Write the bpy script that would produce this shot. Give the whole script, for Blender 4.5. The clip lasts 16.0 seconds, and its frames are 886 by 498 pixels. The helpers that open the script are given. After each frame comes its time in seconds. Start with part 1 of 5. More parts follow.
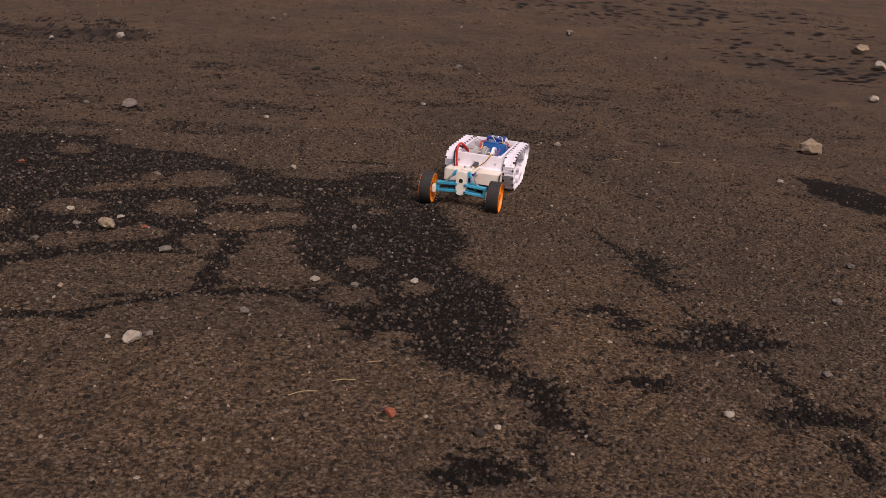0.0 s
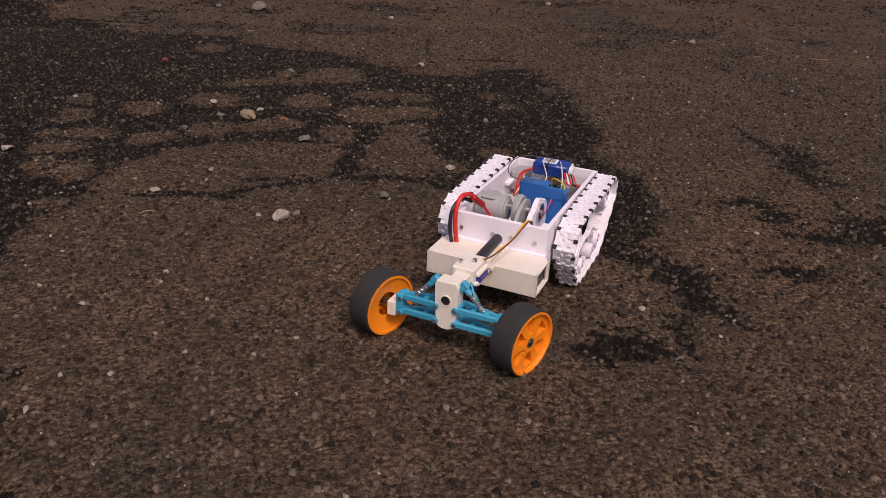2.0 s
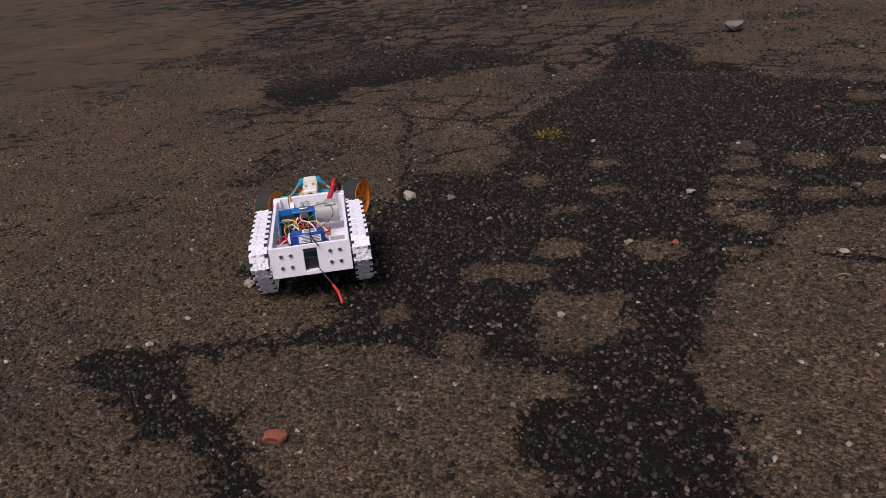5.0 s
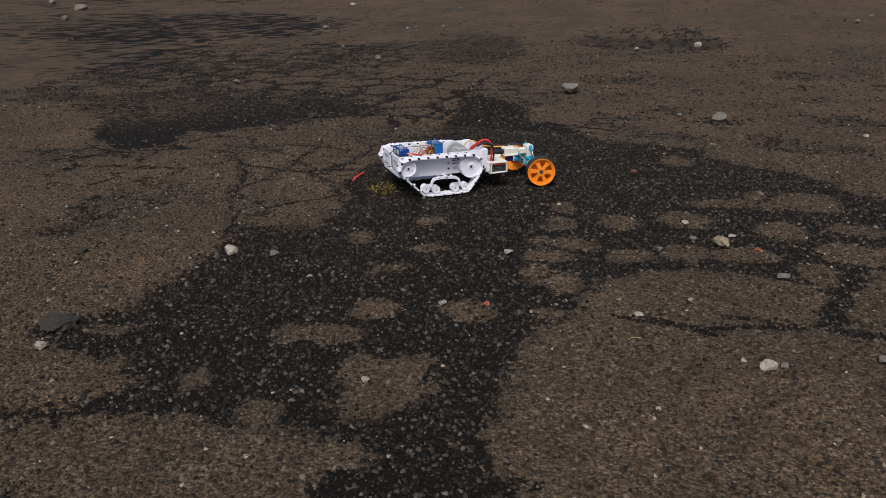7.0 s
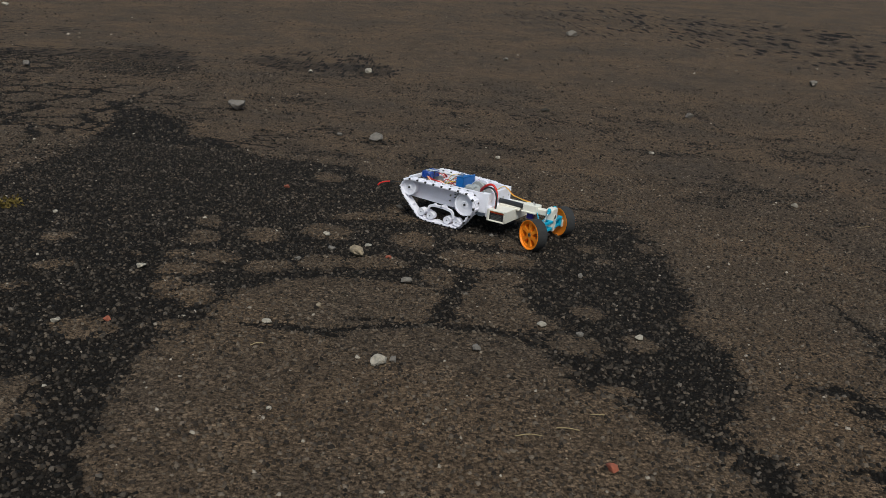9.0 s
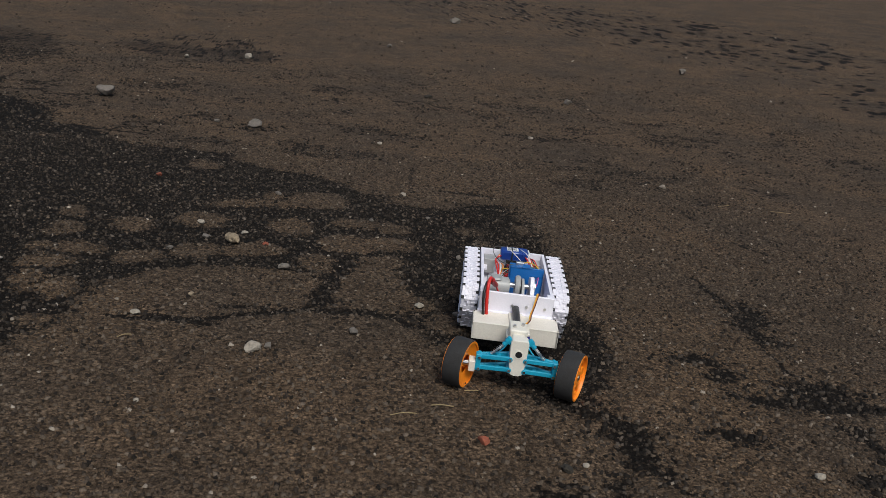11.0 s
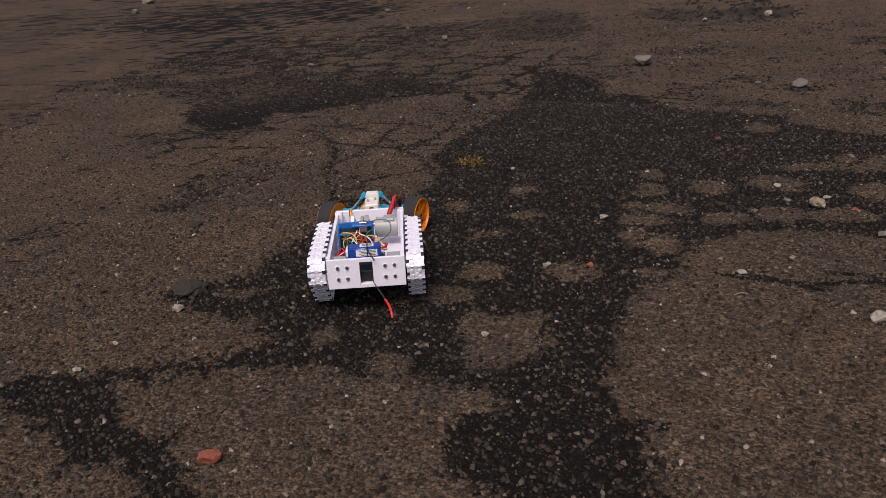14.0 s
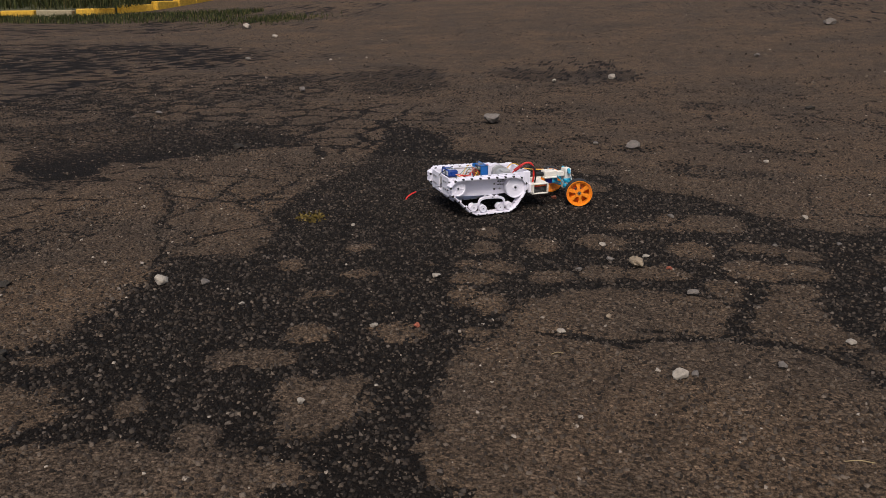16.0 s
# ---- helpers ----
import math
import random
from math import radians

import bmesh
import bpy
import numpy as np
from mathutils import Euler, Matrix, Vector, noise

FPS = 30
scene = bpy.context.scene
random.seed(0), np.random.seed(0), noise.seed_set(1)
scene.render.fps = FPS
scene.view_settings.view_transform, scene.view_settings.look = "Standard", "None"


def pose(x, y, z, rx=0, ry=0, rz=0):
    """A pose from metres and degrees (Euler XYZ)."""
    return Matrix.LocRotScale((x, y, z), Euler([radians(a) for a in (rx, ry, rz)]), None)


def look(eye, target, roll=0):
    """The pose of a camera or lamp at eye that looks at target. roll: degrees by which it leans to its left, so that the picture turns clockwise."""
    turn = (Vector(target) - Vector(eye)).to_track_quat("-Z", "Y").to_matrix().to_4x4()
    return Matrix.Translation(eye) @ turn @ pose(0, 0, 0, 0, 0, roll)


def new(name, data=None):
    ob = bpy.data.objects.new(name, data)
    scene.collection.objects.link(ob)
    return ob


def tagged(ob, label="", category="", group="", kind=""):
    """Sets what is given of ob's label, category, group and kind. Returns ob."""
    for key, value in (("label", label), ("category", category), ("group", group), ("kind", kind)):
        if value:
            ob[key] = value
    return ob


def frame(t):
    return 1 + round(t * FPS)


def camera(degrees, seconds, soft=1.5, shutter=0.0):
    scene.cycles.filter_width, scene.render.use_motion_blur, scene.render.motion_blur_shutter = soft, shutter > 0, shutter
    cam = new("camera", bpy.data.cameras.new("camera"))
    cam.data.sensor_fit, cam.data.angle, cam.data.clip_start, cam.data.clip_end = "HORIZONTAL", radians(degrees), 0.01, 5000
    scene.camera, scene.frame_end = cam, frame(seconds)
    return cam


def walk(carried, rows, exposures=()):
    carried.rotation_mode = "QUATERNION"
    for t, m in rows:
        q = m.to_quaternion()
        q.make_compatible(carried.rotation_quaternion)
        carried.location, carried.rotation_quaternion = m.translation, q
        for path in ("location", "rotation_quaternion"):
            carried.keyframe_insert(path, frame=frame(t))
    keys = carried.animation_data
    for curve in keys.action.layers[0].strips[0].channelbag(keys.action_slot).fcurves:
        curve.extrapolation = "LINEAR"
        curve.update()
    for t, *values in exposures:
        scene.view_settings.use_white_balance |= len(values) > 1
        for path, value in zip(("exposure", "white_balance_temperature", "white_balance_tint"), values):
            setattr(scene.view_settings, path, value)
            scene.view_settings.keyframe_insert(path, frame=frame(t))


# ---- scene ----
cam = camera(58.4, 16.0, soft=0.65)
PATH = [
    (0, (0.015, -1.014, 0.489), (0.723, 0.737, -0.169), 5.0),
    (0.5, (0.016, -1.014, 0.483), (0.68, 0.75, -0.185), 5.1),
    (1, (0.011, -1.011, 0.479), (0.613, 0.769, -0.206), 4.4),
    (1.5, (0.001, -1.012, 0.469), (0.536, 0.766, -0.275), 3.7),
    (2, (-0.024, -1.017, 0.443), (0.409, 0.733, -0.423), 2.8),
    (2.5, (-0.04, -1.018, 0.438), (0.268, 0.746, -0.452), 1.5),
    (3, (-0.113, -1.025, 0.408), (-0.233, 0.718, -0.566), -3.5),
    (3.2, (-0.148, -1.038, 0.405), (-0.47, 0.643, -0.629), -5.0),
    (5.3, (-0.23, -1.063, 0.518), (-1.06, 0.597, -0.227), -4.8),
    (5.5, (-0.224, -1.059, 0.522), (-1.023, 0.623, -0.208), -4.2),
    (6, (-0.206, -1.049, 0.525), (-0.944, 0.665, -0.196), -3.5),
    (6.5, (-0.179, -1.031, 0.531), (-0.792, 0.735, -0.181), -1.7),
    (7, (-0.159, -1.023, 0.53), (-0.68, 0.774, -0.177), -0.4),
    (7.5, (-0.107, -1.018, 0.529), (-0.343, 0.849, -0.148), 3.1),
    (8, (-0.077, -1.027, 0.536), (-0.084, 0.864, -0.116), 4.9),
    (8.5, (-0.061, -1.036, 0.532), (0.015, 0.859, -0.102), 4.8),
    (9, (-0.042, -1.043, 0.524), (0.171, 0.846, -0.098), 5.7),
    (9.5, (-0.017, -1.049, 0.525), (0.371, 0.816, -0.083), 6.9),
    (9.7, (-0.015, -1.05, 0.527), (0.395, 0.812, -0.077), 7.1),
    (11.8, (-0.021, -1.074, 0.505), (0.476, 0.736, -0.186), 6.9),
    (12, (-0.047, -1.08, 0.495), (0.408, 0.723, -0.242), 6.6),
    (12.5, (-0.12, -1.084, 0.479), (-0.08, 0.744, -0.332), 2.5),
    (13, (-0.158, -1.089, 0.486), (-0.364, 0.723, -0.335), 0.2),
    (13.5, (-0.215, -1.104, 0.503), (-0.782, 0.641, -0.294), -3.2),
    (14, (-0.221, -1.106, 0.522), (-0.868, 0.635, -0.22), -3.0),
    (14.5, (-0.202, -1.087, 0.538), (-0.782, 0.712, -0.115), -2.1),
    (15, (-0.185, -1.073, 0.538), (-0.677, 0.757, -0.101), -1.0),
    (15.5, (-0.17, -1.067, 0.539), (-0.594, 0.779, -0.102), -0.4),
    (16, (-0.152, -1.072, 0.538), (-0.498, 0.792, -0.099), 0.3),
]
EXPOSURES = [(0, -0.04, 7150, 27), (2, -0.16, 7000, 28), (3, -0.55, 6550, 28), (4.2, -0.25, 6350, 20), (5.5, -0.03, 6260, 16), (7, 0.02, 6080, 7), (9, -0.10, 5980, 0), (9.7, -0.10, 5980, 0),
             (12, -0.36, 6230, 12), (13, -0.44, 6280, 16), (14, -0.08, 6420, 19), (16, 0.03, 6370, 13)]
walk(cam, [(t, look(eye, target, roll)) for t, eye, target, roll in PATH], EXPOSURES)

# ---- sky and light: an even, overcast evening ----
world = bpy.data.worlds.new("overcast_sky")
scene.world = world
world.use_nodes = True
wn = world.node_tree
sky = wn.nodes.new("ShaderNodeTexSky")
sky.sky_type, sky.sun_disc = "NISHITA", False
sky.sun_elevation, sky.sun_rotation = radians(55), radians(176)
sky.air_density, sky.dust_density, sky.ozone_density = 1.0, 4.0, 1.0
wn.nodes["Background"].inputs["Strength"].default_value = 0.10
wn.links.new(sky.outputs[0], wn.nodes["Background"].inputs["Color"])
sun_data = bpy.data.lights.new("sun", "SUN")
sun_data.energy, sun_data.angle, sun_data.color = 2.5, radians(24), (1.0, 0.94, 0.86)
sun = new("sun", sun_data)
sun.matrix_world = pose(0, 0, 6, 35, 0, 4)


# ---- materials ----
def mat(name):
    m = bpy.data.materials.new(name)
    m.use_nodes = True
    return m, m.node_tree, m.node_tree.nodes["Principled BSDF"]


def node(tree, kind, **values):
    n = tree.nodes.new(kind)
    for key, value in values.items():
        n.inputs[key.replace("_", " ")].default_value = value
    return n


def ramp(tree, source, stops, output=0):
    r = tree.nodes.new("ShaderNodeValToRGB")
    while len(r.color_ramp.elements) < len(stops):
        r.color_ramp.elements.new(0.5)
    for e, (p, c) in zip(r.color_ramp.elements, stops):
        e.position, e.color = p, (*c, 1)
    tree.links.new(source.outputs[output], r.inputs[0])
    return r


def grey(v):
    return (v, v, v)


def plain(name, color, rough=0.5, metal=0.0, grain=0.06, bump=0.15, scale=400, lines=0.0, dirt=0.12):
    """A paint, plastic or metal with fine grain, faint dirt and, for printed plastic, layer lines."""
    m, tree, shader = mat(name)
    co = tree.nodes.new("ShaderNodeTexCoord")
    fine = node(tree, "ShaderNodeTexNoise", Scale=scale, Detail=3.0)
    broad = node(tree, "ShaderNodeTexNoise", Scale=scale / 14, Detail=4.0, Roughness=0.65)
    for n in (fine, broad):
        tree.links.new(co.outputs["Object"], n.inputs["Vector"])
    lo, hi = [max(0, c * (1 - grain)) for c in color], [min(1, c * (1 + grain)) for c in color]
    base = ramp(tree, fine, [(0.3, lo), (0.7, hi)])
    dirty = ramp(tree, broad, [(0.45, grey(0.0)), (0.8, grey(dirt))])
    mix = tree.nodes.new("ShaderNodeMix")
    mix.data_type = "RGBA"
    tree.links.new(dirty.outputs[0], mix.inputs[0])
    tree.links.new(base.outputs[0], mix.inputs[6])
    mix.inputs[7].default_value = (color[0] * 0.45 + 0.02, color[1] * 0.42 + 0.015, color[2] * 0.38 + 0.01, 1)
    tree.links.new(mix.outputs[2], shader.inputs["Base Color"])
    rr = ramp(tree, broad, [(0.3, grey(max(0.02, rough - 0.1))), (0.7, grey(min(1, rough + 0.1)))])
    tree.links.new(rr.outputs[0], shader.inputs["Roughness"])
    shader.inputs["Metallic"].default_value = metal
    b = node(tree, "ShaderNodeBump", Strength=bump, Distance=0.0004)
    tree.links.new(fine.outputs[0], b.inputs["Height"])
    if lines:
        wave = node(tree, "ShaderNodeTexWave", Scale=lines, Distortion=0.15)
        wave.bands_direction = "Z"
        tree.links.new(co.outputs["Object"], wave.inputs["Vector"])
        b2 = node(tree, "ShaderNodeBump", Strength=0.12, Distance=0.0003)
        tree.links.new(wave.outputs[0], b2.inputs["Height"])
        tree.links.new(b.outputs[0], b2.inputs["Normal"])
        b = b2
    tree.links.new(b.outputs[0], shader.inputs["Normal"])
    return m


WHITE = plain("white_printed_plastic", (0.81, 0.785, 0.85), 0.5, lines=260, grain=0.03, dirt=0.10)
TRACKWHITE = plain("white_track_plastic", (0.79, 0.765, 0.83), 0.55, grain=0.04, dirt=0.22)
CREAM = plain("cream_printed_plastic", (0.76, 0.71, 0.62), 0.5, lines=300, grain=0.05, dirt=0.15)
IVORY = plain("ivory_printed_plastic", (0.76, 0.72, 0.63), 0.5, lines=300, grain=0.04)
ORANGE = plain("orange_printed_plastic", (0.90, 0.26, 0.012), 0.42, lines=320, grain=0.05, dirt=0.08)
TEAL = plain("teal_printed_plastic", (0.02, 0.33, 0.50), 0.45, lines=320, grain=0.08, dirt=0.10)
BLUE = plain("blue_printed_plastic", (0.012, 0.13, 0.42), 0.42, lines=320, grain=0.06)
BATTERY = plain("blue_battery_wrap", (0.01, 0.045, 0.25), 0.28, grain=0.05)
SERVO = plain("violet_servo_case", (0.03, 0.025, 0.22), 0.3)
RUBBER = plain("black_foam_rubber", (0.022, 0.021, 0.021), 0.85, grain=0.3, bump=0.5, scale=900, dirt=0.4)
BLACK = plain("black_plastic", (0.015, 0.015, 0.016), 0.45, grain=0.2)
STEEL = plain("steel", (0.62, 0.61, 0.60), 0.34, metal=1.0)
GREYPLASTIC = plain("grey_motor_case", (0.36, 0.36, 0.35), 0.4, grain=0.05)
DARKGREY = plain("dark_grey_sleeve", (0.075, 0.072, 0.07), 0.6, grain=0.2)
BOARD = plain("dark_circuit_board", (0.012, 0.035, 0.05), 0.5, grain=0.3)
PAPER = plain("white_paper_label", (0.72, 0.73, 0.74), 0.5)
RED = plain("red_wire", (0.62, 0.025, 0.018), 0.4)
DARKRED = plain("red_heat_shrink", (0.38, 0.015, 0.018), 0.35)
YELLOWWIRE = plain("yellow_wire", (0.75, 0.50, 0.05), 0.4)
ORANGEWIRE = plain("orange_wire", (0.75, 0.25, 0.03), 0.4)
GREENWIRE = plain("green_wire", (0.03, 0.22, 0.10), 0.4)
WHITEWIRE = plain("white_wire", (0.75, 0.75, 0.72), 0.4)
PINKWIRE = plain("pink_wire", (0.55, 0.08, 0.20), 0.4)
BROWNWIRE = plain("brown_wire", (0.10, 0.035, 0.02), 0.4)
YELLOWPAINT = plain("worn_yellow_paint", (0.62, 0.36, 0.03), 0.7, grain=0.25, scale=40, dirt=0.5)
KERBSTONE = plain("bare_kerb_concrete", (0.30, 0.25, 0.15), 0.9, grain=0.2, scale=60, dirt=0.4)


def ground_material():
    """Old asphalt: a thin brown crust over coarse dark gravel; the 'wear' attribute says where the crust is gone."""
    m, tree, shader = mat("worn_asphalt")
    L = tree.links.new
    co = tree.nodes.new("ShaderNodeTexCoord")

    def tex(kind, **v):
        n = node(tree, kind, **v)
        L(co.outputs["Object"], n.inputs["Vector"])
        return n
    wear = tree.nodes.new("ShaderNodeAttribute")
    wear.attribute_name = "wear"
    fray = tex("ShaderNodeTexNoise", Scale=75.0, Detail=4.0, Roughness=0.7)
    add = tree.nodes.new("ShaderNodeMath")
    add.operation = "MULTIPLY_ADD"
    span = tree.nodes.new("ShaderNodeVectorMath")
    span.operation = "LENGTH"
    L(co.outputs["Object"], span.inputs[0])
    calm = tree.nodes.new("ShaderNodeMapRange")
    L(span.outputs["Value"], calm.inputs[0])
    calm.inputs[1].default_value, calm.inputs[2].default_value, calm.inputs[4].default_value = 2.2, 4.5, 0.9
    even = tree.nodes.new("ShaderNodeMix")
    L(calm.outputs[0], even.inputs[0])
    L(fray.outputs[0], even.inputs[2])
    even.inputs[3].default_value = 0.5
    L(even.outputs[0], add.inputs[0])
    add.inputs[1].default_value = 1.3
    L(wear.outputs["Fac"], add.inputs[2])
    mask = tree.nodes.new("ShaderNodeMapRange")
    mask.interpolation_type = "SMOOTHSTEP"
    L(add.outputs[0], mask.inputs[0])
    mask.inputs[1].default_value, mask.inputs[2].default_value = 1.07, 1.25
    # fine aggregate, grit and broad stains, with shade between grains painted in
    small = tex("ShaderNodeTexVoronoi", Scale=210.0)
    grain = tex("ShaderNodeTexNoise", Scale=620.0, Detail=4.0, Roughness=0.7)
    lumps = tex("ShaderNodeTexNoise", Scale=170.0, Detail=4.0, Roughness=0.65)
    broad = tex("ShaderNodeTexNoise", Scale=2.2, Detail=6.0, Roughness=0.6)
    patch = tex("ShaderNodeTexNoise", Scale=14.0, Detail=5.0, Roughness=0.65)

    def blend(a, b, fac, mode="MIX"):
        x = tree.nodes.new("ShaderNodeMix")
        x.data_type, x.blend_type = "RGBA", mode
        for slot, v in ((0, fac), (6, a), (7, b)):
            if isinstance(v, (int, float)):
                x.inputs[slot].default_value = v
            elif isinstance(v, tuple):
                x.inputs[slot].default_value = (*v, 1)
            else:
                L(v, x.inputs[slot])
        return x.outputs[2]
    sep = tree.nodes.new("ShaderNodeSeparateColor")
    L(small.outputs["Color"], sep.inputs[0])
    # brown grain tones; the darkest stops paint small shaded pits into the colour
    crust = ramp(tree, lumps, [(0.38, (0.014, 0.010, 0.007)), (0.46, (0.080, 0.059, 0.042)), (0.54, (0.125, 0.094, 0.067)), (0.66, (0.215, 0.165, 0.122))])
    crust = blend(crust.outputs[0], ramp(tree, grain, [(0.41, (0.022, 0.016, 0.011)), (0.59, (0.195, 0.147, 0.104))]).outputs[0], 0.45)
    crust = blend(crust, ramp(tree, sep, [(0.0, grey(0.40)), (0.16, grey(0.95)), (0.9, grey(1.10)), (0.985, grey(1.7))]).outputs[0], 0.9, "MULTIPLY")
    # cell distance paints crevice shade into the colour between grains, stronger by patch
    crust = blend(crust, ramp(tree, small, [(0.10, grey(1.20)), (0.46, grey(1.0)), (0.66, grey(0.45)), (0.82, grey(0.25))]).outputs[0], ramp(tree, patch, [(0.3, grey(0.25)), (0.7, grey(1.0))]).outputs[0], "MULTIPLY")
    crust = blend(crust, ramp(tree, broad, [(0.3, (0.68, 0.68, 0.69)), (0.7, (1.18, 1.04, 0.88))]).outputs[0], 1.0, "MULTIPLY")
    crust = blend(crust, ramp(tree, patch, [(0.35, grey(0.72)), (0.65, grey(1.18))]).outputs[0], 1.0, "MULTIPLY")
    dark = ramp(tree, lumps, [(0.40, (0.002, 0.0015, 0.0011)), (0.54, (0.008, 0.006, 0.0045)), (0.70, (0.024, 0.018, 0.013))])
    dark = blend(dark.outputs[0], ramp(tree, grain, [(0.35, (0.006, 0.0048, 0.0036)), (0.65, (0.020, 0.015, 0.011))]).outputs[0], 0.4)
    L(blend(crust, dark, mask.outputs[0]), shader.inputs["Base Color"])
    shader.inputs["Roughness"].default_value = 0.95
    shader.inputs["Specular IOR Level"].default_value = 0.12
    b0 = node(tree, "ShaderNodeBump", Strength=0.8, Distance=0.003)
    b0.invert = True
    L(small.outputs["Distance"], b0.inputs["Height"])
    b1 = node(tree, "ShaderNodeBump", Strength=0.9, Distance=0.004)
    L(lumps.outputs[0], b1.inputs["Height"])
    L(b0.outputs[0], b1.inputs["Normal"])
    b2 = node(tree, "ShaderNodeBump", Strength=0.8, Distance=0.008)
    L(fray.outputs[0], b2.inputs["Height"])
    L(b1.outputs[0], b2.inputs["Normal"])
    b3 = node(tree, "ShaderNodeBump", Strength=0.7, Distance=0.0012)
    L(grain.outputs[0], b3.inputs["Height"])
    L(b2.outputs[0], b3.inputs["Normal"])
    L(b3.outputs[0], shader.inputs["Normal"])
    return m


def pebble_material(name, stops, rough=0.85):
    m, tree, shader = mat(name)
    geo = tree.nodes.new("ShaderNodeNewGeometry")
    r = ramp(tree, geo, stops, "Random Per Island")
    co = tree.nodes.new("ShaderNodeTexCoord")
    n = node(tree, "ShaderNodeTexNoise", Scale=700.0, Detail=3.0)
    tree.links.new(co.outputs["Object"], n.inputs["Vector"])
    x = tree.nodes.new("ShaderNodeMix")
    x.data_type, x.blend_type = "RGBA", "MULTIPLY"
    x.inputs[0].default_value = 1.0
    tree.links.new(r.outputs[0], x.inputs[6])
    tree.links.new(ramp(tree, n, [(0.3, grey(0.65)), (0.7, grey(1.25))]).outputs[0], x.inputs[7])
    tree.links.new(x.outputs[2], shader.inputs["Base Color"])
    shader.inputs["Roughness"].default_value = rough
    shader.inputs["Specular IOR Level"].default_value = 0.2
    return m


def stone_material(name, color):
    m, tree, shader = mat(name)
    co = tree.nodes.new("ShaderNodeTexCoord")
    a = node(tree, "ShaderNodeTexNoise", Scale=90.0, Detail=6.0, Roughness=0.7)
    b = node(tree, "ShaderNodeTexVoronoi", Scale=260.0)
    for n in (a, b):
        tree.links.new(co.outputs["Object"], n.inputs["Vector"])
    r = ramp(tree, a, [(0.25, tuple(c * 0.5 for c in color)), (0.55, color), (0.8, tuple(min(1, c * 1.25) for c in color))])
    tree.links.new(r.outputs[0], shader.inputs["Base Color"])
    shader.inputs["Roughness"].default_value = 0.9
    bp = node(tree, "ShaderNodeBump", Strength=1.0, Distance=0.004)
    tree.links.new(a.outputs[0], bp.inputs["Height"])
    bp2 = node(tree, "ShaderNodeBump", Strength=0.4, Distance=0.001)
    tree.links.new(b.outputs["Distance"], bp2.inputs["Height"])
    tree.links.new(bp.outputs[0], bp2.inputs["Normal"])
    tree.links.new(bp2.outputs[0], shader.inputs["Normal"])
    return m


GROUND = ground_material()
GRAVEL_DARK = pebble_material("dark_gravel", [(0.0, (0.004, 0.003, 0.0022)), (0.45, (0.014, 0.0108, 0.008)), (0.8, (0.040, 0.031, 0.0235)), (0.965, (0.066, 0.052, 0.040)), (1.0, (0.13, 0.106, 0.085))])
GRAVEL_BROWN = pebble_material("brown_grit", [(0.0, (0.010, 0.0075, 0.005)), (0.40, (0.040, 0.029, 0.021)), (0.85, (0.098, 0.074, 0.053)), (0.985, (0.145, 0.112, 0.083)), (1.0, (0.36, 0.31, 0.25))])
GRAVEL_CLOD = pebble_material("dark_clods", [(0.0, (0.010, 0.0075, 0.0055)), (0.6, (0.030, 0.022, 0.016)), (1.0, (0.060, 0.046, 0.034))])
STONES = {
    "pale": stone_material("pale_stone", (0.35, 0.305, 0.245)),
    "grey": stone_material("grey_stone", (0.165, 0.142, 0.120)),
    "tan": stone_material("tan_stone", (0.27, 0.21, 0.14)),
    "red": stone_material("brick_red_stone", (0.28, 0.080, 0.042)),
    "dark": stone_material("dark_stone", (0.030, 0.024, 0.016)),
}


# ---- modelling helpers ----
def part(name, bm, material, parent=None, label=""):
    me = bpy.data.meshes.new(name)
    bmesh.ops.recalc_face_normals(bm, faces=bm.faces[:])
    bm.to_mesh(me)
    bm.free()
    me.materials.append(material)
    ob = new(name, me)
    ob.parent = parent
    if label:
        tagged(ob, label)
    return ob


def smooth(ob, angle=35):
    ob.data.shade_smooth()
    ob.data.set_sharp_from_angle(angle=radians(angle))
    return ob


def box(bm, x0, x1, y0, y1, z0, z1, bevel=0.0006, m=None):
    r = bmesh.ops.create_cube(bm, size=1.0)
    vs = r["verts"]
    bmesh.ops.scale(bm, vec=(x1 - x0, y1 - y0, z1 - z0), verts=vs)
    bmesh.ops.translate(bm, vec=((x0 + x1) / 2, (y0 + y1) / 2, (z0 + z1) / 2), verts=vs)
    if m is not None:
        bmesh.ops.transform(bm, matrix=m, verts=vs)
    if bevel:
        es = list({e for v in vs for e in v.link_edges})
        bmesh.ops.bevel(bm, geom=es, offset=bevel, segments=1, affect="EDGES")
    return bm


def rod(bm, a, b, r0, r1=None, seg=16):
    a, b = Vector(a), Vector(b)
    r1 = r0 if r1 is None else r1
    m = Matrix.Translation((a + b) / 2) @ (b - a).to_track_quat("Z", "Y").to_matrix().to_4x4()
    bmesh.ops.create_cone(bm, cap_ends=True, segments=seg, radius1=r0, radius2=r1, depth=(b - a).length, matrix=m)
    return bm


def lathe(bm, profile, seg=40, closed=True):
    """Turns (radius, y) points round the y axis."""
    rings = []
    for r, y in profile:
        rings.append([bm.verts.new((r * math.cos(2 * math.pi * i / seg), y, r * math.sin(2 * math.pi * i / seg))) for i in range(seg)])
    n = len(rings)
    for j in range(n if closed else n - 1):
        a, b = rings[j], rings[(j + 1) % n]
        for i in range(seg):
            bm.faces.new((a[i], a[(i + 1) % seg], b[(i + 1) % seg], b[i]))
    return bm


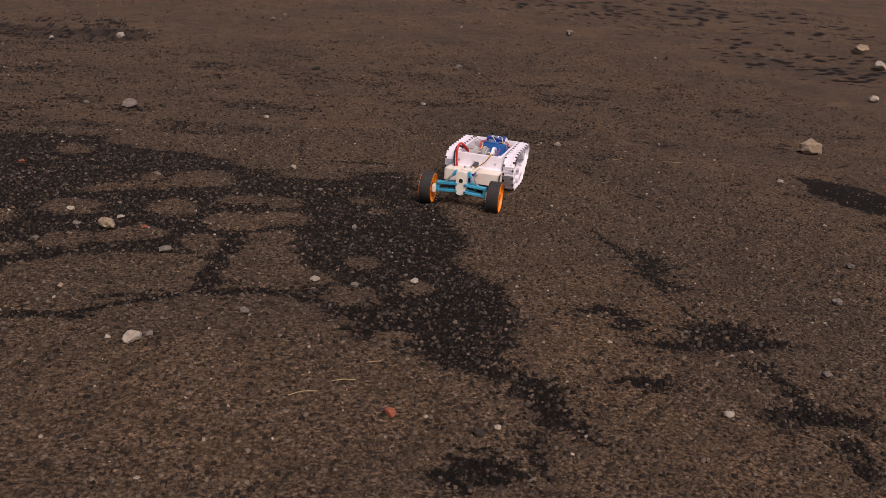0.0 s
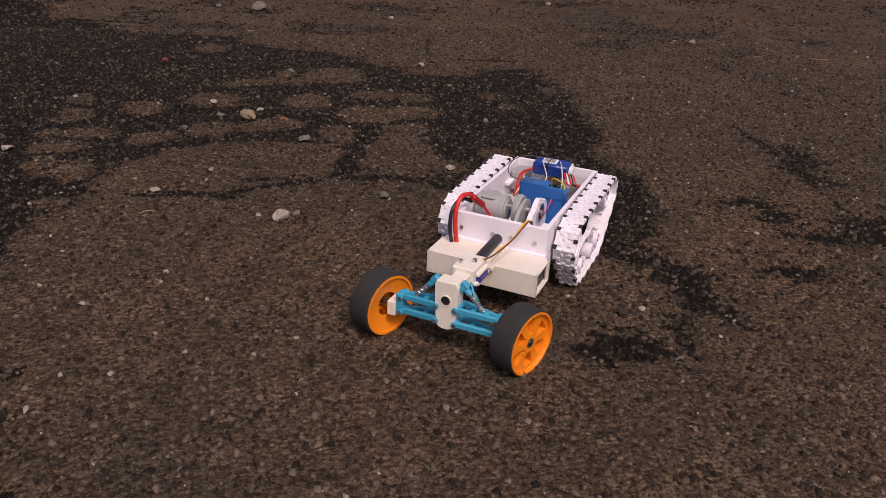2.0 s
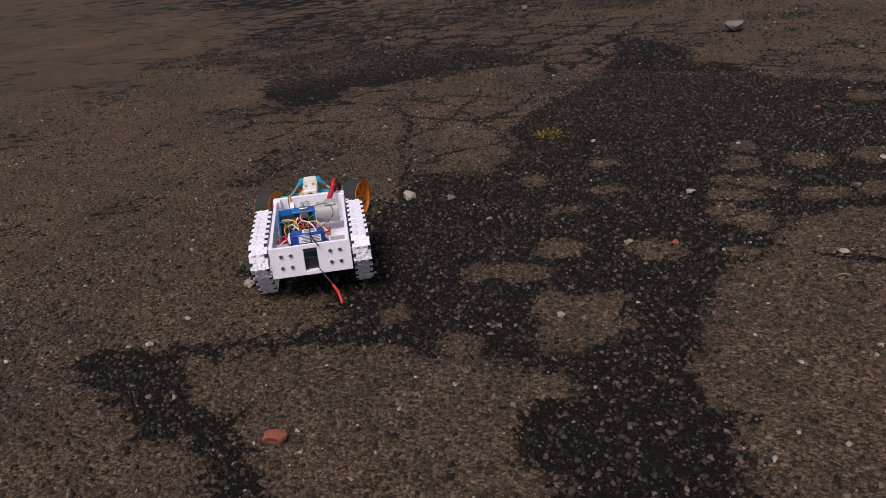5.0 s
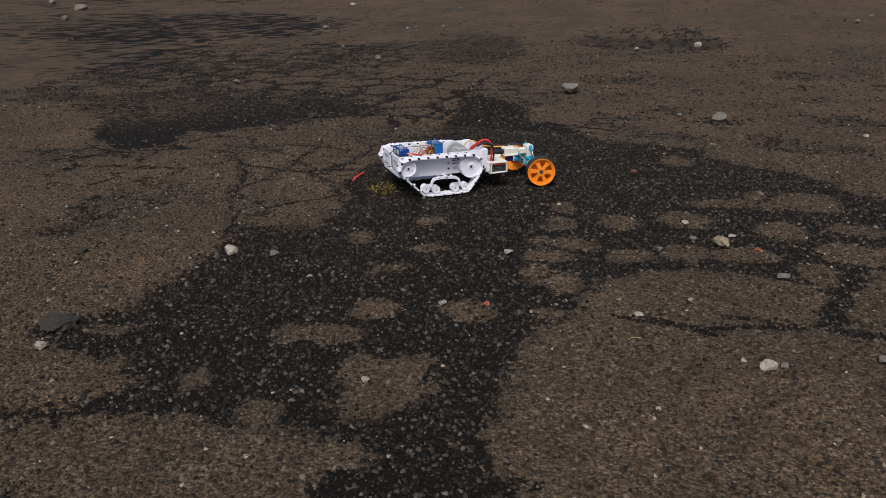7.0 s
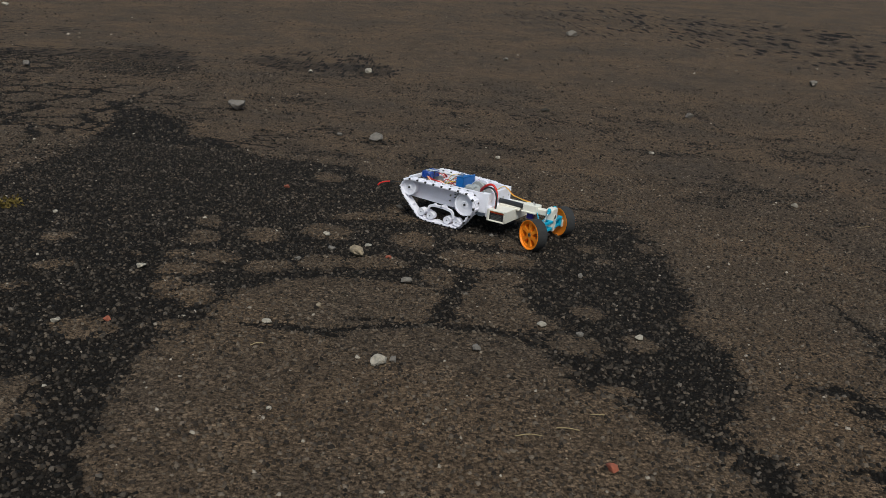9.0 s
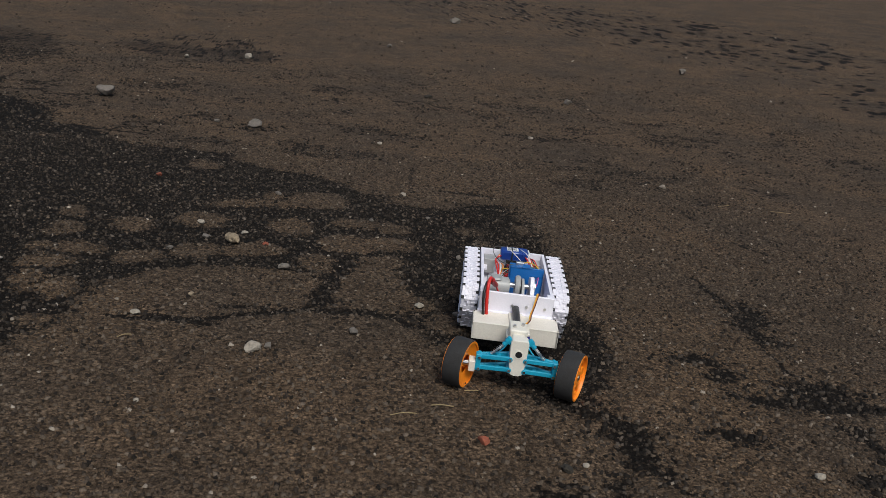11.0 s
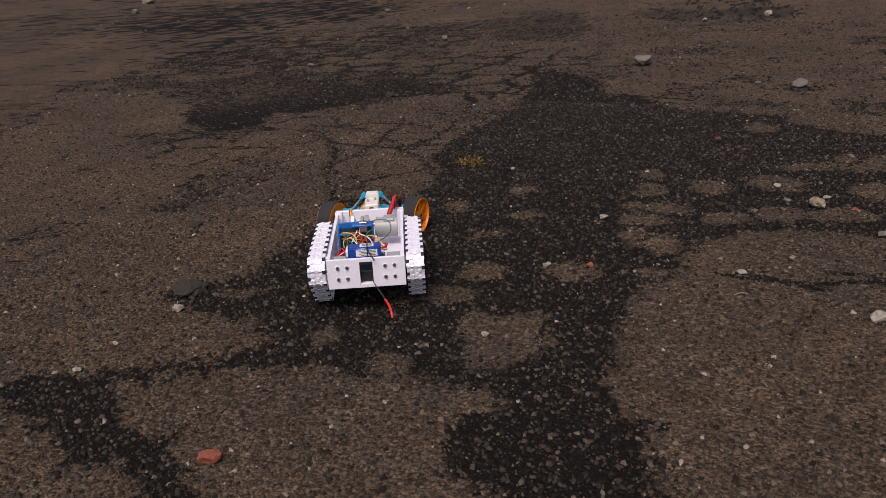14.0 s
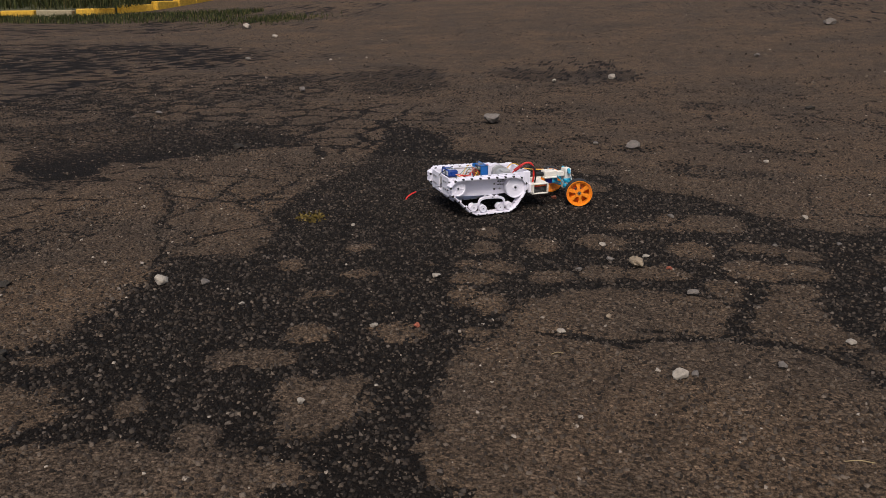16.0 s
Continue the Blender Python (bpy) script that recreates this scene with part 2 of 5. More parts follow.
def spline(points, steps=8):
    p = [Vector(q) for q in points]
    p = [2 * p[0] - p[1], *p, 2 * p[-1] - p[-2]]
    out = []
    for i in range(1, len(p) - 2):
        a, b, c, d = p[i - 1:i + 3]
        for k in range(steps):
            u = k / steps
            out.append(0.5 * ((2 * b) + (c - a) * u + (2 * a - 5 * b + 4 * c - d) * u * u + (3 * b - a - 3 * c + d) * u ** 3))
    return out + [p[-2]]


def tube(bm, points, r, seg=8, steps=8):
    """A round wire through points."""
    pts = spline(points, steps)
    rings, up = [], Vector((0.13, 0.31, 0.94)).normalized()
    for i, p in enumerate(pts):
        d = (pts[min(i + 1, len(pts) - 1)] - pts[max(i - 1, 0)]).normalized()
        side = d.cross(up)
        side = side.normalized() if side.length > 1e-4 else d.orthogonal().normalized()
        up = side.cross(d).normalized()
        rings.append([bm.verts.new(p + r * (math.cos(a) * side + math.sin(a) * up)) for a in (2 * math.pi * k / seg for k in range(seg))])
    for a, b in zip(rings, rings[1:]):
        for k in range(seg):
            bm.faces.new((a[k], a[(k + 1) % seg], b[(k + 1) % seg], b[k]))
    bm.faces.new(rings[0])
    bm.faces.new(rings[-1])
    return bm


def prism(bm, outline, y0, y1):
    """An (x, z) outline drawn out from y0 to y1."""
    a = [bm.verts.new((x, y0, z)) for x, z in outline]
    b = [bm.verts.new((x, y1, z)) for x, z in outline]
    bm.faces.new(a)
    bm.faces.new(b)
    for i in range(len(a)):
        j = (i + 1) % len(a)
        bm.faces.new((a[i], a[j], b[j], b[i]))
    return bm


# ---- the ground ----
def lattice(ix, iy, seed):
    h = (ix.astype(np.int64) * 374761393 + iy.astype(np.int64) * 668265263 + seed * 1442695041) & 0xFFFFFFFF
    h = ((h ^ (h >> 13)) * 1274126177) & 0xFFFFFFFF
    return ((h ^ (h >> 16)) & 0xFFFF) / 65535.0


def value_noise(x, y, seed):
    ix, iy = np.floor(x), np.floor(y)
    fx, fy = x - ix, y - iy
    fx, fy = fx * fx * (3 - 2 * fx), fy * fy * (3 - 2 * fy)
    a, b = lattice(ix, iy, seed), lattice(ix + 1, iy, seed)
    c, d = lattice(ix, iy + 1, seed), lattice(ix + 1, iy + 1, seed)
    return (a * (1 - fx) + b * fx) * (1 - fy) + (c * (1 - fx) + d * fx) * fy


def fbm(x, y, seed, octaves=4):
    out, amp, tot = 0, 1.0, 0
    for o in range(octaves):
        out, tot = out + amp * value_noise(x * 2 ** o, y * 2 ** o, seed + o), tot + amp
        amp *= 0.55
    return out / tot


def crack_field(x, y, cell, seed):
    """Distance to the nearest crack of a cracked crust, in metres: cell borders of jittered cells."""
    x, y = x / cell, y / cell
    ix, iy = np.floor(x), np.floor(y)
    f1, f2 = np.full_like(x, 9.0), np.full_like(x, 9.0)
    for dx in (-1, 0, 1):
        for dy in (-1, 0, 1):
            cx, cy = ix + dx, iy + dy
            d = np.hypot(cx + 0.1 + 0.8 * lattice(cx, cy, seed) - x, cy + 0.1 + 0.8 * lattice(cx, cy, seed + 7) - y)
            f2 = np.where(d < f1, f1, np.minimum(f2, d))
            f1 = np.minimum(f1, d)
    return (f2 - f1) * cell / 2


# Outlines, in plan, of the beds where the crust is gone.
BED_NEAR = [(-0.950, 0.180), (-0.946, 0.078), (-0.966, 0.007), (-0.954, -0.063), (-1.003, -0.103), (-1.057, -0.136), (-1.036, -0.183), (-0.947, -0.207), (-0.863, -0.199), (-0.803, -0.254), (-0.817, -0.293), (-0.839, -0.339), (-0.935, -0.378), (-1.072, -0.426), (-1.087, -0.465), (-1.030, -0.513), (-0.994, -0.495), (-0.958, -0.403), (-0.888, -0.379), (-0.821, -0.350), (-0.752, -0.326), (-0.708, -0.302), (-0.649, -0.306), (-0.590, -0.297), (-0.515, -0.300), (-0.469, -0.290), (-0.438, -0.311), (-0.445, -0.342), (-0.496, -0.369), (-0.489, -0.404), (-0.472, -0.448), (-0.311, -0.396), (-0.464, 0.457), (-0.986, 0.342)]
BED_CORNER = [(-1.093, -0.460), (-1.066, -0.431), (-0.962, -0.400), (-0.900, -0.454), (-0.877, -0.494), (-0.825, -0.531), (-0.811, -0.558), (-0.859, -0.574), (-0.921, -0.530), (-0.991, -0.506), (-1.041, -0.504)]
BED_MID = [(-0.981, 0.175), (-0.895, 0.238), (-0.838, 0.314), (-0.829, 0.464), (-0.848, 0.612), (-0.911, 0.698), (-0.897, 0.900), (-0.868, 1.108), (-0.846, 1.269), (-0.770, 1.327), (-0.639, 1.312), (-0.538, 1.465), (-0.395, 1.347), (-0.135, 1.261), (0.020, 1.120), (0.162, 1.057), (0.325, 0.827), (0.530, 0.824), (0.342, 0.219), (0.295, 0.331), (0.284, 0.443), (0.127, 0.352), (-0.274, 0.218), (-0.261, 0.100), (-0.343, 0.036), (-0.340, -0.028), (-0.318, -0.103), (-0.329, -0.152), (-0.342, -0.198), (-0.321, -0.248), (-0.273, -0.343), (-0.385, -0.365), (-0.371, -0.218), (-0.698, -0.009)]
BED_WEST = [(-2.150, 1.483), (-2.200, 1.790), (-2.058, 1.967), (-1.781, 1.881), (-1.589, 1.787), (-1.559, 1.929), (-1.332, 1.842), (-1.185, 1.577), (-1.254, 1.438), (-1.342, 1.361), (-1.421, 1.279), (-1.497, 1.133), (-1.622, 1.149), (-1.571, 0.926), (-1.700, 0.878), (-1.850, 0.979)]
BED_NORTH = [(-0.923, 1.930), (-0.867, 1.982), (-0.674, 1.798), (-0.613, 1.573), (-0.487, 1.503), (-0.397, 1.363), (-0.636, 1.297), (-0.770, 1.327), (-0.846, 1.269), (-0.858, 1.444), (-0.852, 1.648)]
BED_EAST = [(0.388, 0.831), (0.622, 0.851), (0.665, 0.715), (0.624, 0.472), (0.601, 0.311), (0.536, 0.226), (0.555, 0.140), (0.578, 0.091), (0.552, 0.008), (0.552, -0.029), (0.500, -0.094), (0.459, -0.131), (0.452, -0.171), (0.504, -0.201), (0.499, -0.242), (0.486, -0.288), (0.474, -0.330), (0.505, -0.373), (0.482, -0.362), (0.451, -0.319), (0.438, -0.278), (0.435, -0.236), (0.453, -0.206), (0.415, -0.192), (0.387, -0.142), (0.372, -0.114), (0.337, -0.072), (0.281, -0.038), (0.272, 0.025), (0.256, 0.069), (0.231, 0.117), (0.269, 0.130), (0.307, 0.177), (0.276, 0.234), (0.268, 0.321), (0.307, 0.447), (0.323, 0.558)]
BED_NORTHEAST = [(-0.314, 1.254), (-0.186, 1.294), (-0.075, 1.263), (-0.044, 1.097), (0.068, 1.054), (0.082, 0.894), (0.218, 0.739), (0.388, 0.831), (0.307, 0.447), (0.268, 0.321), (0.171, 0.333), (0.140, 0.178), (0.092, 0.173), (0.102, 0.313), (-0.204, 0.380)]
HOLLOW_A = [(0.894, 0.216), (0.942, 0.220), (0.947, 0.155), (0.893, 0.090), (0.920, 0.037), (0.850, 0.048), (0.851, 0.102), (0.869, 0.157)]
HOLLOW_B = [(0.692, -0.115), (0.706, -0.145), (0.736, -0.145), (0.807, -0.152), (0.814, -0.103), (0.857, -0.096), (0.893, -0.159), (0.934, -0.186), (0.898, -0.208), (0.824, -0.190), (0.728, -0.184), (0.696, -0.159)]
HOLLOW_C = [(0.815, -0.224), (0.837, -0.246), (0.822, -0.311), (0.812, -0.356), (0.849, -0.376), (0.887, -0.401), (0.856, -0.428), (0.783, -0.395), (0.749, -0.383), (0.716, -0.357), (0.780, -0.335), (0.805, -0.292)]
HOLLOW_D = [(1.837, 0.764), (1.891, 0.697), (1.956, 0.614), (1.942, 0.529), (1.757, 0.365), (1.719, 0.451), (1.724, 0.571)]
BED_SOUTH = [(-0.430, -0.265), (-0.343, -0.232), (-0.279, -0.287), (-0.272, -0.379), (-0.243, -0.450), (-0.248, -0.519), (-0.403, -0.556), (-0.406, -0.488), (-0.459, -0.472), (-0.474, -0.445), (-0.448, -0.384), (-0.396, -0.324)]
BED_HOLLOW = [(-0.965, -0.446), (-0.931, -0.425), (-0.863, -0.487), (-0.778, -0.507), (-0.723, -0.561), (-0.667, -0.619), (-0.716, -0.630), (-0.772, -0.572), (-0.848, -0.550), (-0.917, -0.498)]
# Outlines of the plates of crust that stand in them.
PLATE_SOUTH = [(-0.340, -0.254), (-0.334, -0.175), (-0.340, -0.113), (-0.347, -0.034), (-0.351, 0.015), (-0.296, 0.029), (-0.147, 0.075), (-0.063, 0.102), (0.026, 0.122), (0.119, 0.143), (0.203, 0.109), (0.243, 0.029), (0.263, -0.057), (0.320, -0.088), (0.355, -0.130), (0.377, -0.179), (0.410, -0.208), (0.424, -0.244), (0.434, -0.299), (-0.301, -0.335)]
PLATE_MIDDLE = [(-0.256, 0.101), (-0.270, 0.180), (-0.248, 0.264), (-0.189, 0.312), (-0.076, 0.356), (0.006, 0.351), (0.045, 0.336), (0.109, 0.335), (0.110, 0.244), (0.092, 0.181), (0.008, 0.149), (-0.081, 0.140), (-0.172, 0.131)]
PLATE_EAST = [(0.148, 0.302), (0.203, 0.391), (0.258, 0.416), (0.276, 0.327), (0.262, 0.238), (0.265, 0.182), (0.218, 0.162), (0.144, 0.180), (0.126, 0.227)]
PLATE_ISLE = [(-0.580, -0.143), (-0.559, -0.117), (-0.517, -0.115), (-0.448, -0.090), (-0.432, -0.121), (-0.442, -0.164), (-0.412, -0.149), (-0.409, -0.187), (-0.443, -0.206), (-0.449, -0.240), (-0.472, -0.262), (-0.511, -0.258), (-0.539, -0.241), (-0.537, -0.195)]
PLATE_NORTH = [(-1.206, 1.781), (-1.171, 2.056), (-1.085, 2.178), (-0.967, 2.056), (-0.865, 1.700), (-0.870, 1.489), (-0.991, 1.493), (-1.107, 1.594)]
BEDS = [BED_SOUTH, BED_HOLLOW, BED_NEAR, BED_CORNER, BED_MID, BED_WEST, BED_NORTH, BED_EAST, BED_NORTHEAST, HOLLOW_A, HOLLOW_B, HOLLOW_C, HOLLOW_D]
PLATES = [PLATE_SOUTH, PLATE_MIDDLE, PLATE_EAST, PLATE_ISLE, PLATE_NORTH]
# Islands of crust and small bare spots: x, y, half lengths, turn.
ISLES_A = [(-0.367, 0.526, 0.033, 0.038, 11), (-0.238, 0.572, 0.037, 0.047, 11), (-0.358, 0.644, 0.028, 0.030, 11), (-0.329, 0.417, 0.043, 0.033, 11), (-0.399, 0.420, 0.021, 0.020, 11), (-0.363, 0.338, 0.046, 0.028, 11), (-0.209, 0.391, 0.042, 0.032, 11), (-0.358, 0.242, 0.024, 0.044, 11), (-0.304, 0.220, 0.028, 0.034, 11), (-0.719, 0.345, 0.034, 0.030, 11), (-0.617, 0.479, 0.022, 0.019, 11), (-0.576, 0.317, 0.031, 0.019, 11), (-0.570, 0.039, 0.044, 0.035, 11), (-0.440, 0.064, 0.038, 0.044, 11), (-0.635, -0.067, 0.061, 0.034, 11), (-0.105, 0.631, 0.050, 0.053, 11), (-0.112, 0.433, 0.043, 0.042, 11), (-0.027, 0.756, 0.073, 0.027, 11)]
ISLES_B = [(0.102, 0.773, 0.066, 0.032, 11), (-0.003, 0.442, 0.061, 0.038, 11), (0.079, 0.608, 0.039, 0.046, 11), (-0.624, 0.208, 0.031, 0.017, 11), (-0.306, 0.095, 0.037, 0.015, 11), (-0.610, -0.278, 0.025, 0.026, 11), (-0.731, -0.231, 0.024, 0.024, 11), (0.151, 0.815, 0.072, 0.070, -2), (0.043, 0.844, 0.026, 0.040, -2), (-0.135, 1.115, 0.041, 0.050, 1), (0.079, 0.586, 0.043, 0.054, -5), (0.189, 0.494, 0.055, 0.054, -6), (0.218, 0.640, 0.049, 0.038, -4), (0.298, 0.618, 0.036, 0.034, -4), (0.284, 0.503, 0.040, 0.045, -5), (0.117, 0.385, 0.034, 0.046, -7), (0.237, 0.380, 0.046, 0.045, -7), (0.206, 0.244, 0.054, 0.096, -8)]
ISLES_C = [(0.370, 0.235, 0.032, 0.033, -8), (0.479, 0.622, 0.031, 0.027, -4), (0.490, 0.540, 0.017, 0.020, -5), (0.277, 0.169, 0.033, 0.025, -9), (0.314, 0.092, 0.040, 0.040, -9), (0.425, 0.105, 0.030, 0.029, -9), (0.340, -0.049, 0.024, 0.016, -11), (-0.005, 0.439, 0.046, 0.035, -6), (0.416, 0.836, 0.082, 0.038, -2), (0.613, 0.645, 0.024, 0.033, -4), (-0.932, -0.127, 0.039, 0.018, 15)]
ISLES = ISLES_A + ISLES_B + ISLES_C
SPOTS_A = [(0.720, -0.079, 0.024, 0.025, -10), (0.646, -0.252, 0.041, 0.020, -12), (0.780, -0.450, 0.019, 0.021, -13), (0.761, -0.495, 0.018, 0.023, -14), (0.342, -0.380, 0.037, 0.026, -14), (0.404, -0.361, 0.011, 0.030, -13), (0.296, -0.382, 0.023, 0.017, -14), (0.335, -0.261, 0.022, 0.011, -13), (0.697, -0.017, 0.039, 0.018, -10), (-0.049, -0.243, 0.016, 0.008, -13), (0.861, -0.132, 0.058, 0.028, -10), (-1.289, 3.505, 0.297, 0.743, 12), (-0.329, 4.013, 0.451, 0.586, 3), (-1.885, 2.854, 0.175, 0.228, 13), (-1.647, 0.808, 0.062, 0.051, 12)]
SPOTS = SPOTS_A
# Cracks: half width, then points along them.
RIFTS_A = [(0.0042, [(-0.067, 0.152), (0.050, 0.142), (0.147, 0.128), (0.231, 0.117)]), (0.0043, [(-0.173, 0.130), (-0.107, 0.099), (-0.053, 0.090)]), (0.0060, [(0.143, 0.366), (0.136, 0.254), (0.109, 0.171)]), (0.0063, [(-0.207, 0.102), (-0.082, 0.109), (0.006, 0.118), (0.087, 0.147), (0.179, 0.140), (0.225, 0.093), (0.288, 0.047)]), (0.0030, [(0.445, 1.207), (0.398, 0.886)]), (0.0039, [(0.069, 0.905), (0.209, 0.891), (0.371, 0.886)]), (0.0061, [(0.488, 0.966), (0.629, 0.927)]), (0.0062, [(0.899, 0.355), (0.899, 0.276), (0.898, 0.203)]), (0.0058, [(0.668, -0.012), (0.707, -0.025)])]
RIFTS_B = [(0.0050, [(0.851, 0.017), (0.840, -0.075)]), (0.0056, [(-0.636, 1.588), (-0.487, 1.503), (-0.334, 1.462)]), (0.0083, [(-0.973, 2.127), (-0.879, 1.754), (-0.897, 1.513)]), (0.0052, [(-1.348, 0.937), (-1.195, 0.721), (-1.121, 0.534), (-1.044, 0.421), (-0.987, 0.285)]), (0.0043, [(-1.132, 0.915), (-1.012, 0.758), (-0.914, 0.778), (-0.848, 0.849)]), (0.0038, [(-1.052, 0.460), (-0.973, 0.519), (-0.878, 0.583)]), (0.0047, [(-0.965, 1.088), (-0.980, 0.946), (-1.102, 0.921), (-1.270, 0.954)]), (0.0062, [(-2.339, 2.640), (-1.848, 2.440), (-1.444, 2.261), (-1.034, 2.268)]), (0.0080, [(-2.312, 3.586), (-1.693, 3.276), (-1.655, 3.574)])]
RIFTS_C = [(0.0116, [(-3.609, 3.288), (-3.718, 4.005), (-3.582, 4.491)]), (0.0064, [(-2.046, 1.824), (-2.136, 2.284), (-1.848, 2.440)]), (0.0055, [(-1.121, 1.212), (-0.991, 1.159), (-1.008, 1.366), (-1.090, 1.544)])]
RIFTS = RIFTS_A + RIFTS_B + RIFTS_C
# Broad worn patches farther off: x, y, half lengths, turn.
BARE_FAR = [(3.92, 6.84, 1.42, 2.5, 36), (4.23, 3.06, 0.55, 0.75, 11), (-3.19, 3.07, 0.44, 0.40, 13), (-1.65, 3.30, 0.30, 0.40, 13), (-2.6, 2.2, 0.35, 0.25, 12), (-2.9, 4.6, 0.7, 0.5, 20), (-6.4, 8.0, 3.2, 1.7, 30), (-4.6, 4.4, 1.4, 1.5, 10)]
# Zones where the crust is cracked into plates: x, y, half lengths, turn, width of the gaps.
BROKEN = [(-1.56, 0.88, 0.22, 0.35, 12, 0.004), (-1.57, 1.69, 0.34, 0.48, 12, 0.009), (-1.05, 2.00, 0.42, 0.56, 12, 0.008), (-2.3, 2.7, 0.8, 0.8, 12, 0.010), (-0.98, 0.80, 0.24, 0.36, 15, 0.004),
          (-3.6, 4.4, 1.0, 1.2, 20, 0.012)]


def rise(x, y):
    """The yard is level near the middle and climbs gently towards the far side."""
    s = 0.57 * x + 0.82 * y - 3.2
    return 0.0375 * (s + np.sqrt(s * s + 0.2))


def inside(x, y, outline, reach=0.15):
    """Metres inside an outline, negative outside it; -3 far from it."""
    ox, oy = [p[0] for p in outline], [p[1] for p in outline]
    out = np.full(x.shape, -3.0)
    near = (x > min(ox) - reach) & (x < max(ox) + reach) & (y > min(oy) - reach) & (y < max(oy) + reach)
    px, py = x[near], y[near]
    best, odd = np.full(px.shape, 9.0), np.zeros(px.shape, bool)
    for (ax, ay), (bx, by) in zip(outline, outline[1:] + outline[:1]):
        dx, dy = bx - ax, by - ay
        u = np.clip(((px - ax) * dx + (py - ay) * dy) / (dx * dx + dy * dy + 1e-9), 0, 1)
        best = np.minimum(best, (px - ax - u * dx) ** 2 + (py - ay - u * dy) ** 2)
        if abs(dy) > 1e-9:
            odd ^= ((ay > py) != (by > py)) & (px < ax + (py - ay) * dx / dy)
    out[near] = np.where(odd, 1, -1) * np.sqrt(best)
    return out


def wear_at(x, y):
    """How far the crust is gone, 0 to 1."""
    away = np.hypot(x, y)
    rough = 0.6 + 0.8 * np.clip((away - 1.2) / 1.5, 0, 1)
    wx = x + rough * (0.070 * (fbm(x * 9, y * 9, 11) - 0.5) + 0.050 * (fbm(x * 30, y * 30, 13) - 0.5))
    wy = y + rough * (0.070 * (fbm(x * 9, y * 9, 17) - 0.5) + 0.050 * (fbm(x * 30, y * 30, 19) - 0.5))

    def blobs(rows, soft, most=0.15):
        best = np.full(x.shape, -3.0)
        for bx, by, rx, ry, turn in rows:
            c, q = math.cos(radians(turn)), math.sin(radians(turn))
            u, v = (wx - bx) * c + (wy - by) * q, (wy - by) * c - (wx - bx) * q
            best = np.maximum(best, (1 - np.hypot(u / rx, v / ry)) * min(rx, ry, most) / soft)
        return best
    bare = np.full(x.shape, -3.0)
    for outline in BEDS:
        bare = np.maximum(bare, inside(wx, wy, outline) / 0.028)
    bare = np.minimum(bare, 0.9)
    # brown dust lying in the beds
    bare = np.minimum(bare, 0.9 - 3.6 * np.clip(fbm(x * 11, y * 11, 41, 4) - 0.56, 0, 1))
    spots = blobs(SPOTS, 0.025)
    stain = 2.0 * (fbm(x * 3.2, y * 4, 83, 4) - 0.5)
    bare = np.maximum(bare, np.where(away > 1.6, np.minimum(np.minimum(spots, 1.0) * 0.35 + stain - 0.25, 0.0), np.minimum(spots, 0.8)))
    bare = np.maximum(bare, np.minimum(np.minimum(blobs(BARE_FAR, 0.05), 1.0) * 0.35 + stain - 0.3, -0.08))
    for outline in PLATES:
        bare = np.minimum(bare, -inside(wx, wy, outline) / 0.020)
    bare = np.minimum(bare, -np.clip(blobs(ISLES, 0.014) + 0.35, -3, 1.0))
    # scattered worn flecks, thicker on the broken western side
    west = np.clip((-0.9 - x - 0.15 * y) / 0.8, 0, 1) * np.clip((y - 0.9) / 0.6, 0, 1)
    fleck = fbm(x * 6, y * 7, 29, 6) - 0.72 + 0.13 * west - 0.2 * np.clip((away - 3.0) / 1.5, 0, 1)
    bare = np.maximum(bare, np.where(away > 1.3, np.minimum(fleck * 5, -0.08 + 0.1 * west), -3))
    far = np.clip((away - 1.5) / 0.8, 0, 1)
    bare = np.minimum(bare, 0.9 * (1 - far) + far * (0.02 + 0.3 * stain))
    # crust cracked into plates
    net, coarse = crack_field(wx, wy, 0.11, 3), crack_field(wx, wy, 0.19, 9)
    for bx, by, rx, ry, turn, gap in BROKEN:
        c, q = math.cos(radians(turn)), math.sin(radians(turn))
        u, v = (wx - bx) * c + (wy - by) * q, (wy - by) * c - (wx - bx) * q
        zone = np.clip((1.15 - np.hypot(u / rx, v / ry)) * 4, 0, 1)
        bare = np.maximum(bare, np.where(zone > 0.02, (gap * 1.7 * (0.2 + 1.2 * fbm(x * 4, y * 4, 61, 2)) * zone - coarse) / 0.010, -3))
    near = np.clip(bare + 1.0, 0, 1)
    bare = np.maximum(bare, np.where(near > 0.3, (0.0015 + 0.0030 * near - net) / 0.006, -3))
    for half, points in RIFTS:
        for (ax, ay), (bx, by) in zip(points, points[1:]):
            dx, dy = bx - ax, by - ay
            u = np.clip(((wx - ax) * dx + (wy - ay) * dy) / (dx * dx + dy * dy), 0, 1)
            d = np.hypot(wx - ax - u * dx, wy - ay - u * dy)
            wide = half * 1.25 + 0.005 * far
            bare = np.maximum(bare, np.minimum((wide * (0.4 + 1.2 * fbm(x * 11, y * 11, 71, 2)) - d) / max(0.009, half * 0.8), 0.8 - 0.4 * far))
    return np.clip(0.5 + bare * 0.5, 0, 1)


def height_at(x, y, wear=None):
    w = wear_at(x, y) if wear is None else wear
    return rise(x, y) - 0.0035 * w + 0.006 * (fbm(x * 2.5, y * 2.5, 51) - 0.5) + 0.0022 * (fbm(x * 45, y * 45, 53, 3) - 0.5) * (0.5 + w)


